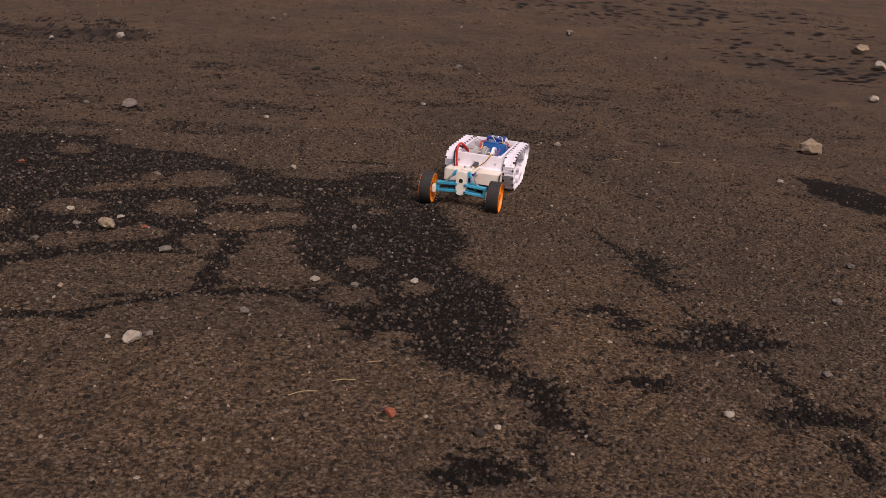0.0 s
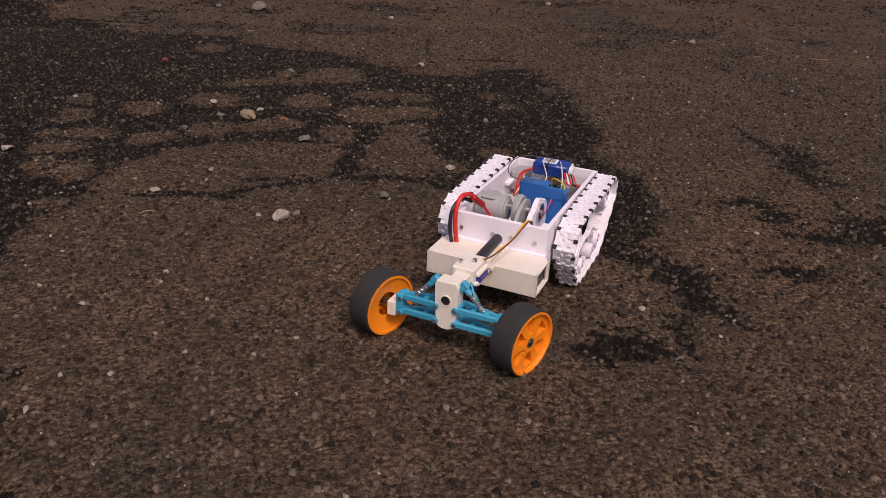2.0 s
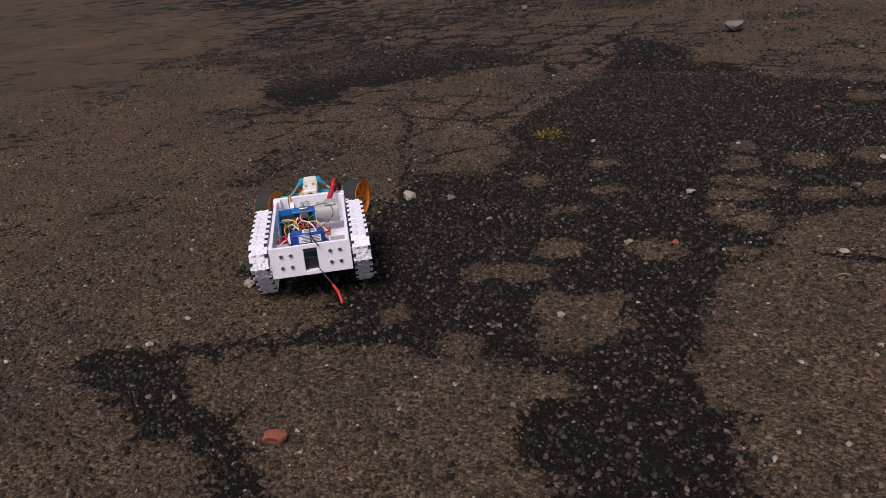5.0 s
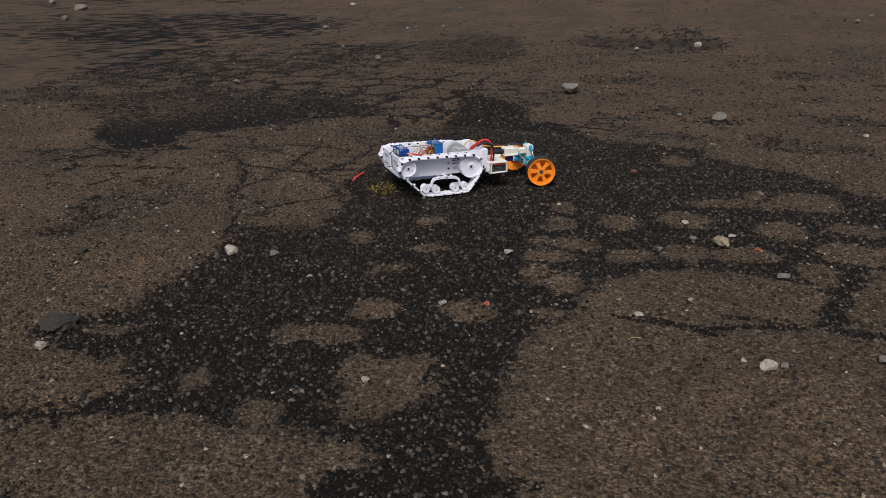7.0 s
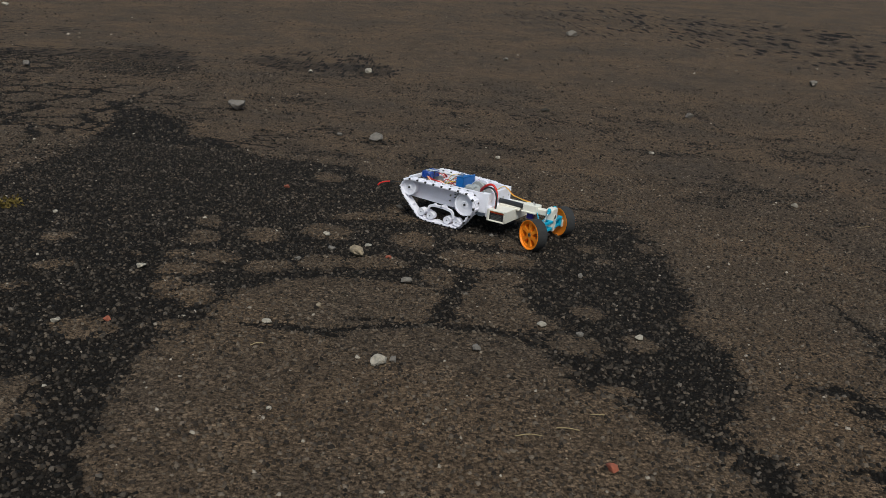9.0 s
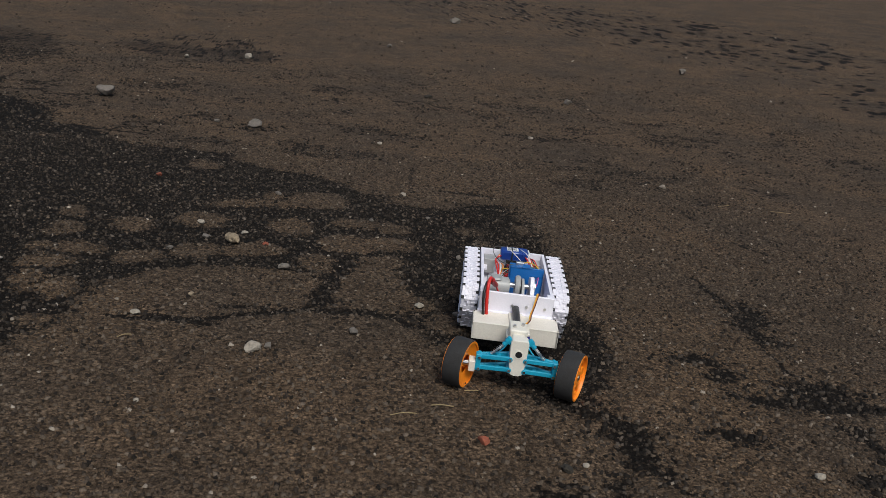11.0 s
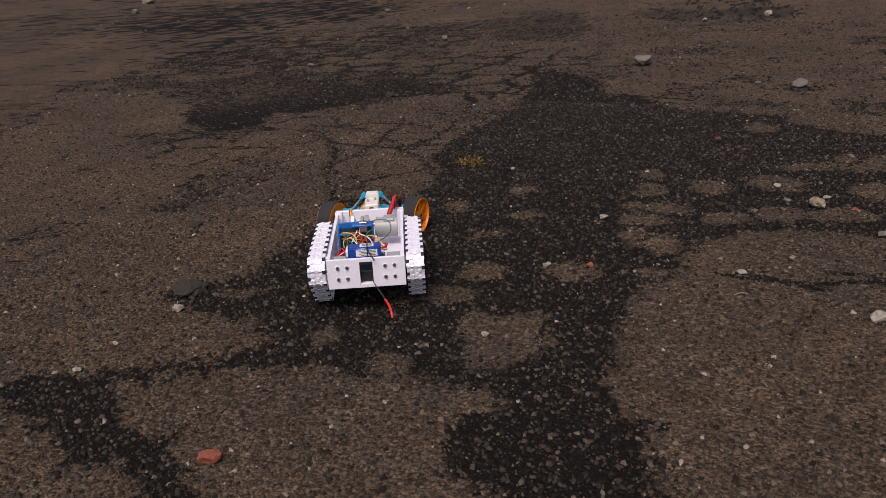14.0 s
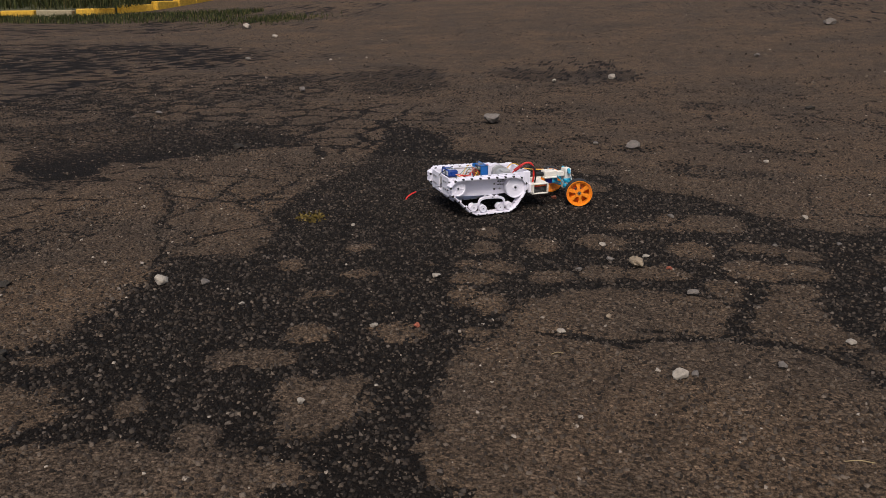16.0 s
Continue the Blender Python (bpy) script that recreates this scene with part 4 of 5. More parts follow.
turning = []          # wheel, x, y, z, radius
for s in (1, -1):
    for name, (x, z), r, spokes in (("drive_sprocket", SPROCKET, 0.0258, 0), ("idler_wheel", IDLER, 0.0188, 6)):
        y0, y1 = s * 0.061, s * 0.0775
        turning.append((track_wheel(name, x, z, r, y0, y1, spokes, robot), x, (y0 + y1) / 2, z, r + 0.005))
    for x, z in ((0.0650, 0.0150), (0.0395, 0.0145), (-0.0070, 0.0150), (-0.0320, 0.0195)):
        y0, y1 = s * 0.0635, s * 0.0800
        turning.append((track_wheel("road_roller", x, z, 0.0090, y0, y1, 0, robot), x, (y0 + y1) / 2, z, 0.010))


def suspension(s):
    """The bowed beam with its two rocking bogies."""
    bm = bmesh.new()
    line = [(0.0540, 0.0190), (0.0515, 0.0310), (0.043, 0.0375), (0.021, 0.0400), (-0.002, 0.0400), (-0.0145, 0.0355), (-0.0195, 0.0225)]
    top = spline([(x, 0, z + 0.0026) for x, z in line], 5)
    low = spline([(x * 0.93 + 0.0012, 0, z - 0.0026) for x, z in line], 5)
    prism(bm, [(p.x, p.z) for p in top] + [(p.x, p.z) for p in reversed(low)], s * 0.0700, s * 0.0765)
    for x, z in ((0.0315, 0.0425), (0.0010, 0.0430)):
        rod(bm, (x, s * 0.0700, z), (x, s * 0.0770, z), 0.0028, seg=12)
    rod(bm, (0.020, s * 0.0560, 0.0405), (0.020, s * 0.0765, 0.0405), 0.0040, seg=14)
    part("suspension_beam", bm, WHITE, robot)
    for (xa, za), (xb, zb) in (((0.0650, 0.0150), (0.0395, 0.0145)), ((-0.0070, 0.0150), (-0.0320, 0.0195))):
        bm = bmesh.new()
        xm, zm = (xa + xb) / 2, (za + zb) / 2
        prism(bm, [(xa + 0.004, za - 0.001), (xa + 0.003, za + 0.005), (xm + 0.006, zm + 0.008), (xm - 0.006, zm + 0.008), (xb - 0.003, zb + 0.005), (xb - 0.004, zb - 0.001), (xm, zm + 0.001)],
              s * 0.0612, s * 0.0632)
        part("bogie", bm, WHITE, robot)
    bm = bmesh.new()
    box(bm, 0.0185, 0.0205, s * 0.0764 if s > 0 else -0.0772, s * 0.0764 if s < 0 else 0.0772, 0.0378, 0.0425, 0.0002)
    part("slot", bm, BLACK, robot)


for s in (1, -1):
    suspension(s)


# chassis: an open white tray of plates
CX0, CX1, CW, CZ0, CZ1 = -0.0890, 0.1290, 0.0560, 0.0455, 0.0915


def chassis():
    for s in (1, -1):
        bm = bmesh.new()
        y0, y1 = sorted((s * (CW - 0.0045), s * CW))
        prism(bm, [(CX0 + 0.004, CZ0), (0.02, CZ0 - 0.004), (CX1 - 0.012, CZ0), (CX1 - 0.004, CZ0 + 0.004), (CX1 - 0.004, CZ1), (CX0 + 0.004, CZ1)], y0, y1)
        part("side_plate", bm, WHITE, robot)
        for x in (0.046, 0.031):
            for z in (0.0690, 0.0560):
                bm = bmesh.new()
                rod(bm, (x, s * (CW - 0.001), z), (x, s * (CW + 0.0022), z), 0.0026, seg=6)
                part("screw", bm, STEEL, robot, "steel hex screw")
        for x, z in ((0.060, 0.064), (-0.030, 0.062)):
            bm = bmesh.new()
            rod(bm, (SPROCKET[0] if x > 0 else IDLER[0], s * 0.050, SPROCKET[1] if x > 0 else IDLER[1]),
                (SPROCKET[0] if x > 0 else IDLER[0], s * 0.066, SPROCKET[1] if x > 0 else IDLER[1]), 0.004, seg=10)
            part("axle", bm, STEEL, robot)
    bm = bmesh.new()
    box(bm, CX0 + 0.003, CX1 - 0.003, -CW + 0.004, CW - 0.004, CZ0 + 0.001, CZ0 + 0.004, 0.0)
    part("floor_plate", bm, WHITE, robot)
    # rear plate with its cable opening
    bm = bmesh.new()
    box(bm, CX0, CX0 + 0.004, 0.0095, CW + 0.0005, CZ0, CZ1, 0.0006)
    box(bm, CX0, CX0 + 0.004, -CW - 0.0005, -0.0095, CZ0, CZ1, 0.0006)
    box(bm, CX0, CX0 + 0.004, -0.0098, 0.0098, CZ1 - 0.006, CZ1, 0.0004)
    box(bm, CX0, CX0 + 0.004, -0.0098, 0.0098, CZ0, CZ0 + 0.006, 0.0004)
    part("rear_plate", bm, WHITE, robot)
    bm = bmesh.new()
    box(bm, CX0 + 0.012, CX0 + 0.016, -0.012, 0.016, CZ0 + 0.004, CZ0 + 0.021, 0.0004)
    part("inner_plate", bm, BLACK, robot, "dark part behind the rear opening")
    for y in (0.041, 0.0275, -0.0275, -0.041):
        for z in (0.079, 0.0615):
            bm = bmesh.new()
            rod(bm, (CX0 + 0.001, y, z), (CX0 - 0.0022, y, z), 0.0027, seg=6)
            part("screw", bm, STEEL, robot, "steel hex screw")
    # front plate, with a thicker lower ledge and side cheeks
    bm = bmesh.new()
    box(bm, CX1 - 0.004, CX1 + 0.001, -CW - 0.001, CW + 0.001, 0.060, CZ1 + 0.001, 0.0008)
    box(bm, CX1 - 0.003, CX1 + 0.006, -CW - 0.002, CW + 0.002, 0.038, 0.0625, 0.0008)
    for s in (1, -1):
        y0, y1 = sorted((s * (CW - 0.010), s * (CW + 0.0015)))
        box(bm, CX1 - 0.016, CX1 - 0.0035, y0, y1, 0.046, CZ1 + 0.001, 0.0008)
    part("front_plate", bm, WHITE, robot)
    for y in (0.044, 0.016, -0.006, -0.044):
        bm = bmesh.new()
        rod(bm, (CX1, y, 0.074), (CX1 + 0.0028, y, 0.074), 0.0024, seg=6)
        part("screw", bm, STEEL, robot, "steel hex screw")
    # inner ledges along the sides
    for s in (1, -1):
        bm = bmesh.new()
        y0, y1 = sorted((s * 0.0515, s * 0.044))
        box(bm, CX0 + 0.005, -0.03, y0, y1, 0.070, 0.0735, 0.0004)
        part("ledge", bm, WHITE, robot)


chassis()


def drive_unit():
    """Motors and the big belt wheel inside the front of the tray."""
    bm = bmesh.new()
    rod(bm, (0.070, -0.046, 0.0800), (0.070, -0.012, 0.0800), 0.0165, seg=32)
    rod(bm, (0.070, -0.012, 0.0800), (0.070, -0.0098, 0.0800), 0.0135, seg=32)
    box(bm, 0.058, 0.082, -0.042, -0.024, 0.0925, 0.0972, 0.002)
    smooth(part("motor", bm, GREYPLASTIC, robot, "grey motor can"), 30)
    bm = bmesh.new()
    prism(bm, [(0.116, 0.050), (0.115, 0.064), (0.106, 0.080), (0.096, 0.090), (0.084, 0.096), (0.070, 0.098), (0.058, 0.094), (0.054, 0.080), (0.056, 0.050)], 0.0085, 0.0125)
    smooth(part("gear_cover", bm, GREYPLASTIC, robot, "grey gear cover"), 30)
    bm = bmesh.new()
    lathe(bm, [(0.004, 0.0), (0.017, 0.0), (0.0185, 0.003), (0.0185, 0.006), (0.017, 0.008), (0.004, 0.008)], 36)
    bmesh.ops.translate(bm, vec=(0.070, -0.0012, 0.083), verts=bm.verts[:])
    smooth(part("pulley", bm, GREYPLASTIC, robot, "grey belt pulley"), 30)
    # white bearing plate
    bm = bmesh.new()
    c, out = (0.0700, 0.0850), []
    for k in range(15):
        a = radians(200 - 220 * k / 14)
        out.append((c[0] + 0.0165 * math.cos(a), c[1] + 0.0165 * math.sin(a)))
    prism(bm, [(0.040, 0.050), (0.040, 0.080), (0.043, 0.089), (0.052, 0.096)] + out[4:12] + [(0.094, 0.090), (0.106, 0.078), (0.114, 0.064), (0.116, 0.050)], 0.022, 0.028)
    smooth(part("bearing_plate", bm, WHITE, robot), 25)
    bm = bmesh.new()
    lathe(bm, [(0.0085, 0.0), (0.011, 0.0), (0.011, 0.0028), (0.0085, 0.0028)], 32)
    bmesh.ops.translate(bm, vec=(c[0], 0.0275, c[1]), verts=bm.verts[:])
    smooth(part("bearing_ring", bm, STEEL, robot, "steel ball bearing ring"), 30)
    bm = bmesh.new()
    lathe(bm, [(0.0045, 0.0), (0.0088, 0.0), (0.0088, 0.0018), (0.0045, 0.0018)], 32)
    bmesh.ops.translate(bm, vec=(c[0], 0.0276, c[1]), verts=bm.verts[:])
    part("bearing_seal", bm, BLACK, robot)
    bm = bmesh.new()
    rod(bm, (c[0], -0.012, c[1]), (c[0], 0.0320, c[1]), 0.0042, seg=16)
    smooth(part("shaft", bm, STEEL, robot), 30)
    bm = bmesh.new()
    rod(bm, (0.096, 0.030, 0.064), (0.096, 0.050, 0.064), 0.013, seg=28)
    smooth(part("motor", bm, GREYPLASTIC, robot, "grey motor can"), 30)


drive_unit()


def side_vents():
    """Rows of dark slots in the right side plate."""
    for row, (z, n) in enumerate(((0.0840, 3), (0.0770, 3), (0.0735, 4), (0.0660, 4))):
        for k in range(n):
            bm = bmesh.new()
            x = 0.0400 + 0.0062 * k
            box(bm, x, x + 0.0052, -CW - 0.0006, -CW + 0.001, z - 0.0010, z + 0.0010, 0.0)
            part("vent_slot", bm, BLACK, robot, "dark slot in the side plate")


side_vents()


def electronics():
    # blue open case of the controller board, standing across the tray
    bm = bmesh.new()
    x0, x1, y0, y1, z0, z1 = 0.0155, 0.0355, -0.010, 0.046, 0.0495, 0.1045
    box(bm, x1 - 0.003, x1, y0, y1, z0, z1, 0.0005)
    box(bm, x0, x1, y1 - 0.003, y1, z0, z1 - 0.004, 0.0005)
    box(bm, x0, x1, y0, y0 + 0.003, z0, z1, 0.0005)
    box(bm, x0, x1, y0, y0 + 0.034, z1 - 0.003, z1, 0.0005)
    box(bm, x0, x1, y0, y1, z0, z0 + 0.003, 0.0005)
    box(bm, x0 + 0.001, x1, y0 + 0.034, y1, z1 - 0.016, z1 - 0.013, 0.0005)
    case = part("controller_case", bm, BLUE, robot, "blue printed open case")
    bm = bmesh.new()
    box(bm, x0 + 0.0060, x0 + 0.0076, y0 + 0.004, y1 - 0.004, z0 + 0.004, z1 - 0.006, 0.0)
    for yy, zz, w, h in ((0.004, 0.07, 0.006, 0.02), (0.02, 0.064, 0.012, 0.006), (0.034, 0.082, 0.006, 0.012), (0.018, 0.088, 0.010, 0.006), (0.03, 0.066, 0.005, 0.005)):
        box(bm, x0 + 0.0022, x0 + 0.0062, yy - w / 2, yy + w / 2, zz - h / 2, zz + h / 2, 0.0003)
    part("circuit_board", bm, BOARD, case)
    bm = bmesh.new()
    box(bm, x0 + 0.001, x0 + 0.010, 0.000, 0.012, z1 - 0.012, z1 + 0.0045, 0.0005)
    part("usb_socket", bm, STEEL, case, "bright metal socket")
    bm = bmesh.new()
    lathe(bm, [(0.0125, 0), (0.0135, 0), (0.0135, 0.0012), (0.0125, 0.0012)], 24)
    bmesh.ops.transform(bm, matrix=Matrix.Translation((x0 + 0.0008, 0.022, 0.078)) @ Matrix.Rotation(radians(90), 4, "Z"), verts=bm.verts[:])
    part("wire_coil", bm, GREENWIRE, case)
    # battery, strapped over the rear plate
    bat = new("battery")
    bat.parent = robot
    bat.matrix_basis = pose(-0.0640, 0.002, 0.0935, 0, 4, 2)
    bm = bmesh.new()
    box(bm, -0.0125, 0.0125, -0.0245, 0.0235, -0.0085, 0.0085, 0.0025)
    smooth(part("cell", bm, BATTERY, bat, "shiny blue battery pack"), 40)
    bm = bmesh.new()
    box(bm, -0.0129, -0.0122, -0.019, 0.012, -0.0045, 0.005, 0.0)
    box(bm, -0.008, 0.007, -0.014, 0.006, 0.0083, 0.0089, 0.0)
    part("paper_label", bm, PAPER, bat, "white printed label")
    bm = bmesh.new()
    for k in range(4):
        box(bm, -0.0132, -0.01285, -0.017, 0.008 - 0.003 * (k % 2), 0.0034 - 0.0022 * k, 0.0041 - 0.0022 * k, 0.0)
        box(bm, -0.006 + 0.003 * k, -0.0052 + 0.003 * k, -0.012, 0.003, 0.0088, 0.00925, 0.0)
    part("print", bm, BLACK, bat)
    bm = bmesh.new()
    box(bm, -0.0112, 0.0112, 0.0220, 0.0270, -0.0072, 0.0072, 0.0034)
    smooth(part("end_cap", bm, PAPER, bat, "white rounded end cap"), 40)
    bm = bmesh.new()
    box(bm, -0.0135, 0.0135, -0.006, -0.0035, -0.0095, 0.0095, 0.001)
    tube(bm, [(-0.013, -0.0048, 0.006), (-0.022, -0.008, 0.002), (-0.034, -0.014, -0.005)], 0.0009, 6)
    part("cable_tie", bm, BLACK, bat, "black cable tie with its long tail")
    # red and dark blocks and grey ledge parts under the wiring
    bm = bmesh.new()
    box(bm, -0.035, 0.012, -0.025, 0.03, 0.0495, 0.060, 0.001)
    part("motor_driver", bm, BOARD, robot, "dark circuit board")
    bm = bmesh.new()
    for x, y in ((-0.012, 0.025), (0.004, 0.02), (-0.025, -0.01), (-0.018, 0.010), (-0.030, 0.022)):
        box(bm, x - 0.005, x + 0.005, y - 0.004, y + 0.004, 0.0605, 0.070, 0.0006)
    part("terminal_block", bm, DARKRED, robot, "red wire terminals")
    bm = bmesh.new()
    box(bm, -0.078, -0.052, 0.030, 0.048, 0.058, 0.083, 0.001)
    part("holder", bm, GREYPLASTIC, robot, "grey plastic holder")
    bm = bmesh.new()
    box(bm, -0.078, -0.050, -0.050, -0.030, 0.058, 0.084, 0.001)
    part("holder", bm, GREYPLASTIC, robot, "grey plastic holder")


electronics()


def wire(points, r, material, name="wire", label="", steps=8):
    bm = bmesh.new()
    tube(bm, points, r, 8, steps)
    ob = part(name, bm, material, robot, label)
    ob.data.shade_smooth()
    return ob


def wiring():
    # thick battery lead looping from the front box into the tray
    wire([(0.143, -0.044, 0.058), (0.145, -0.046, 0.078), (0.143, -0.047, 0.098), (0.135, -0.046, 0.110), (0.122, -0.043, 0.111), (0.109, -0.039, 0.103), (0.099, -0.034, 0.094)],
         0.0027, RED, "battery_lead", "thick red battery lead")
    wire([(0.146, -0.049, 0.058), (0.148, -0.051, 0.076), (0.145, -0.052, 0.094), (0.136, -0.050, 0.104), (0.122, -0.047, 0.105), (0.109, -0.042, 0.098)],
         0.0022, BLACK, "battery_lead", "thick black battery lead")
    wire([(0.113, -0.0405, 0.1055), (0.105, -0.037, 0.0985), (0.097, -0.033, 0.0915)], 0.0042, DARKRED, "connector", "dark red heat-shrink connector")
    wire([(0.097, -0.033, 0.0915), (0.092, -0.030, 0.084), (0.088, -0.026, 0.076)], 0.0016, RED)
    # steering lead
    for k, m in enumerate((ORANGEWIRE, RED, BROWNWIRE)):
        d = 0.0012 * (k - 1)
        wire([(0.204, 0.012 + d, 0.078), (0.190, 0.017 + d, 0.0775 + d), (0.170, 0.020 + d, 0.079), (0.150, 0.025 + d, 0.083 + d), (0.131, 0.030 + d, 0.0935), (0.118, 0.032 + d, 0.093), (0.100, 0.030 + d, 0.078)],
             0.0008, (YELLOWWIRE, ORANGEWIRE, BROWNWIRE)[k], "servo_wire", "thin striped servo wire")
    # the tangle between battery and controller
    rng = random.Random(21)
    mats = [RED, RED, ORANGEWIRE, YELLOWWIRE, GREENWIRE, WHITEWIRE, RED, GREENWIRE, BROWNWIRE, YELLOWWIRE, RED, BLACK, ORANGEWIRE, GREENWIRE, RED, WHITEWIRE]
    for i, m in enumerate(mats):
        a = (0.0215, rng.uniform(-0.004, 0.042), rng.uniform(0.066, 0.086))
        b = (rng.uniform(-0.045, -0.005), rng.uniform(-0.035, 0.036), rng.uniform(0.060, 0.072))
        mid = [(a[0] + (b[0] - a[0]) * u, a[1] + (b[1] - a[1]) * u + rng.uniform(-0.014, 0.014), 0.076 + rng.uniform(0.0, 0.022)) for u in (0.3, 0.65)]
        wire([a, *mid, b], 0.0006 if i % 3 else 0.0009, m, steps=6)
    for i in range(5):
        y = 0.018 + 0.003 * i
        wire([(-0.060, y, 0.094 - 0.001 * i), (-0.046, y + 0.006, 0.092), (-0.040, y + 0.012, 0.084), (-0.052, 0.044, 0.080), (-0.068, 0.046, 0.078 - 0.001 * i)], 0.0010, (RED, WHITEWIRE, RED, BLACK, RED)[i], steps=6)
    for i in range(4):
        wire([(-0.058, -0.018 - 0.002 * i, 0.092), (-0.040, -0.030, 0.090 - 0.002 * i), (-0.020, -0.030 + 0.004 * i, 0.086), (0.010, -0.024, 0.074)], 0.0011, (RED, RED, WHITEWIRE, ORANGEWIRE)[i], steps=6)
    wire([(-0.060, -0.010, 0.104), (-0.040, -0.004, 0.105), (-0.010, 0.010, 0.100), (0.016, 0.012, 0.098)], 0.0007, WHITEWIRE)
    wire([(-0.062, 0.012, 0.104), (-0.035, 0.022, 0.104), (-0.012, 0.030, 0.092), (0.004, 0.030, 0.076)], 0.0007, WHITEWIRE)
    # the long thin aerial wire over the tray
    wire([(0.026, 0.004, 0.104), (0.031, -0.020, 0.107), (0.012, -0.034, 0.110), (-0.026, -0.038, 0.110), (-0.052, -0.030, 0.108), (-0.066, -0.014, 0.104)], 0.0006, DARKGREY, "aerial_wire", "long thin grey-green wire")
    wire([(0.036, 0.034, 0.084), (0.052, 0.036, 0.096), (0.062, 0.034, 0.086), (0.066, 0.028, 0.072)], 0.0007, PINKWIRE)
    # lead hanging out at the back: red, black, red
    wire([(-0.078, -0.002, 0.060), (-0.106, -0.010, 0.061), (-0.136, -0.018, 0.0610)], 0.0007, BLACK, "charge_lead", "thin dark lead")
    wire([(-0.134, -0.0175, 0.0610), (-0.150, -0.023, 0.0600), (-0.164, -0.028, 0.0580)], 0.0012, BLACK, "charge_lead", "black sleeve of the lead")
    wire([(-0.162, -0.027, 0.0583), (-0.175, -0.032, 0.0555), (-0.186, -0.035, 0.0500), (-0.191, -0.036, 0.0440)], 0.0018, RED, "charge_lead", "red plug end hanging free")


wiring()


def front_box():
    """The cream tray slung under the nose, with cells behind black mesh at its open ends."""
    x0, x1, w, z0, z1 = 0.1330, 0.1790, 0.0640, 0.0335, 0.0605
    bm = bmesh.new()
    box(bm, x0, x1, -w, w, z1 - 0.003, z1, 0.0006)
    box(bm, x0, x1, -w, w, z0, z0 + 0.003, 0.0006)
    box(bm, x0, x0 + 0.003, -w, w, z0 + 0.002, z1 - 0.002, 0.0)
    box(bm, x1 - 0.003, x1, -w, w, z0 + 0.002, z1 - 0.002, 0.0)
    for s in (1, -1):
        for xa, xb in ((x0, x0 + 0.006), (x1 - 0.0040, x1)):
            y0, y1 = sorted((s * (w - 0.003), s * w))
            box(bm, xa, xb, y0, y1, z0, z1, 0.0005)
    # raised lid bars
    box(bm, x0 + 0.002, x1 - 0.004, -0.010, 0.010, z1 - 0.0005, z1 + 0.0035, 0.0006)
    crate = part("battery_box", bm, CREAM, robot, "cream printed box")
    for s in (1, -1):
        bm = bmesh.new()
        y0, y1 = sorted((s * (w - 0.008), s * (w - 0.0045)))
        box(bm, x0 + 0.003, x1 - 0.003, y0, y1, z0 + 0.003, z1 - 0.010, 0.0)
        part("cell_pack", bm, BLACK, crate)
        bm = bmesh.new()
        y0, y1 = sorted((s * (w - 0.0045), s * (w - 0.0038)))
        for i in range(9):
            for k in range(4):
                x = x0 + 0.010 + i * 0.0029 + (k % 2) * 0.00145
                z = z0 + 0.0055 + k * 0.0034
                if x < x1 - 0.0075:
                    bmesh.ops.create_cone(bm, cap_ends=True, segments=6, radius1=0.0012, radius2=0.0012, depth=0.0007, matrix=Matrix.Translation((x, (y0 + y1) / 2, z)) @ Matrix.Rotation(radians(90), 4, "X"))
        part("mesh_sleeve", bm, DARKGREY, crate, "dark grey patterned sleeve on the cells")
        for k, m in enumerate((ORANGEWIRE, RED, BLACK)):
            bm = bmesh.new()
            tube(bm, [(x0 + 0.004, s * (w - 0.004), z1 - 0.0045 - 0.0016 * k), (x0 + 0.016, s * (w - 0.003), z1 - 0.005 - 0.0018 * k), (x1 - 0.006, s * (w - 0.005), z1 - 0.0058 - 0.0018 * k)], 0.0009, 6)
            part("wire", bm, m, crate)


front_box()


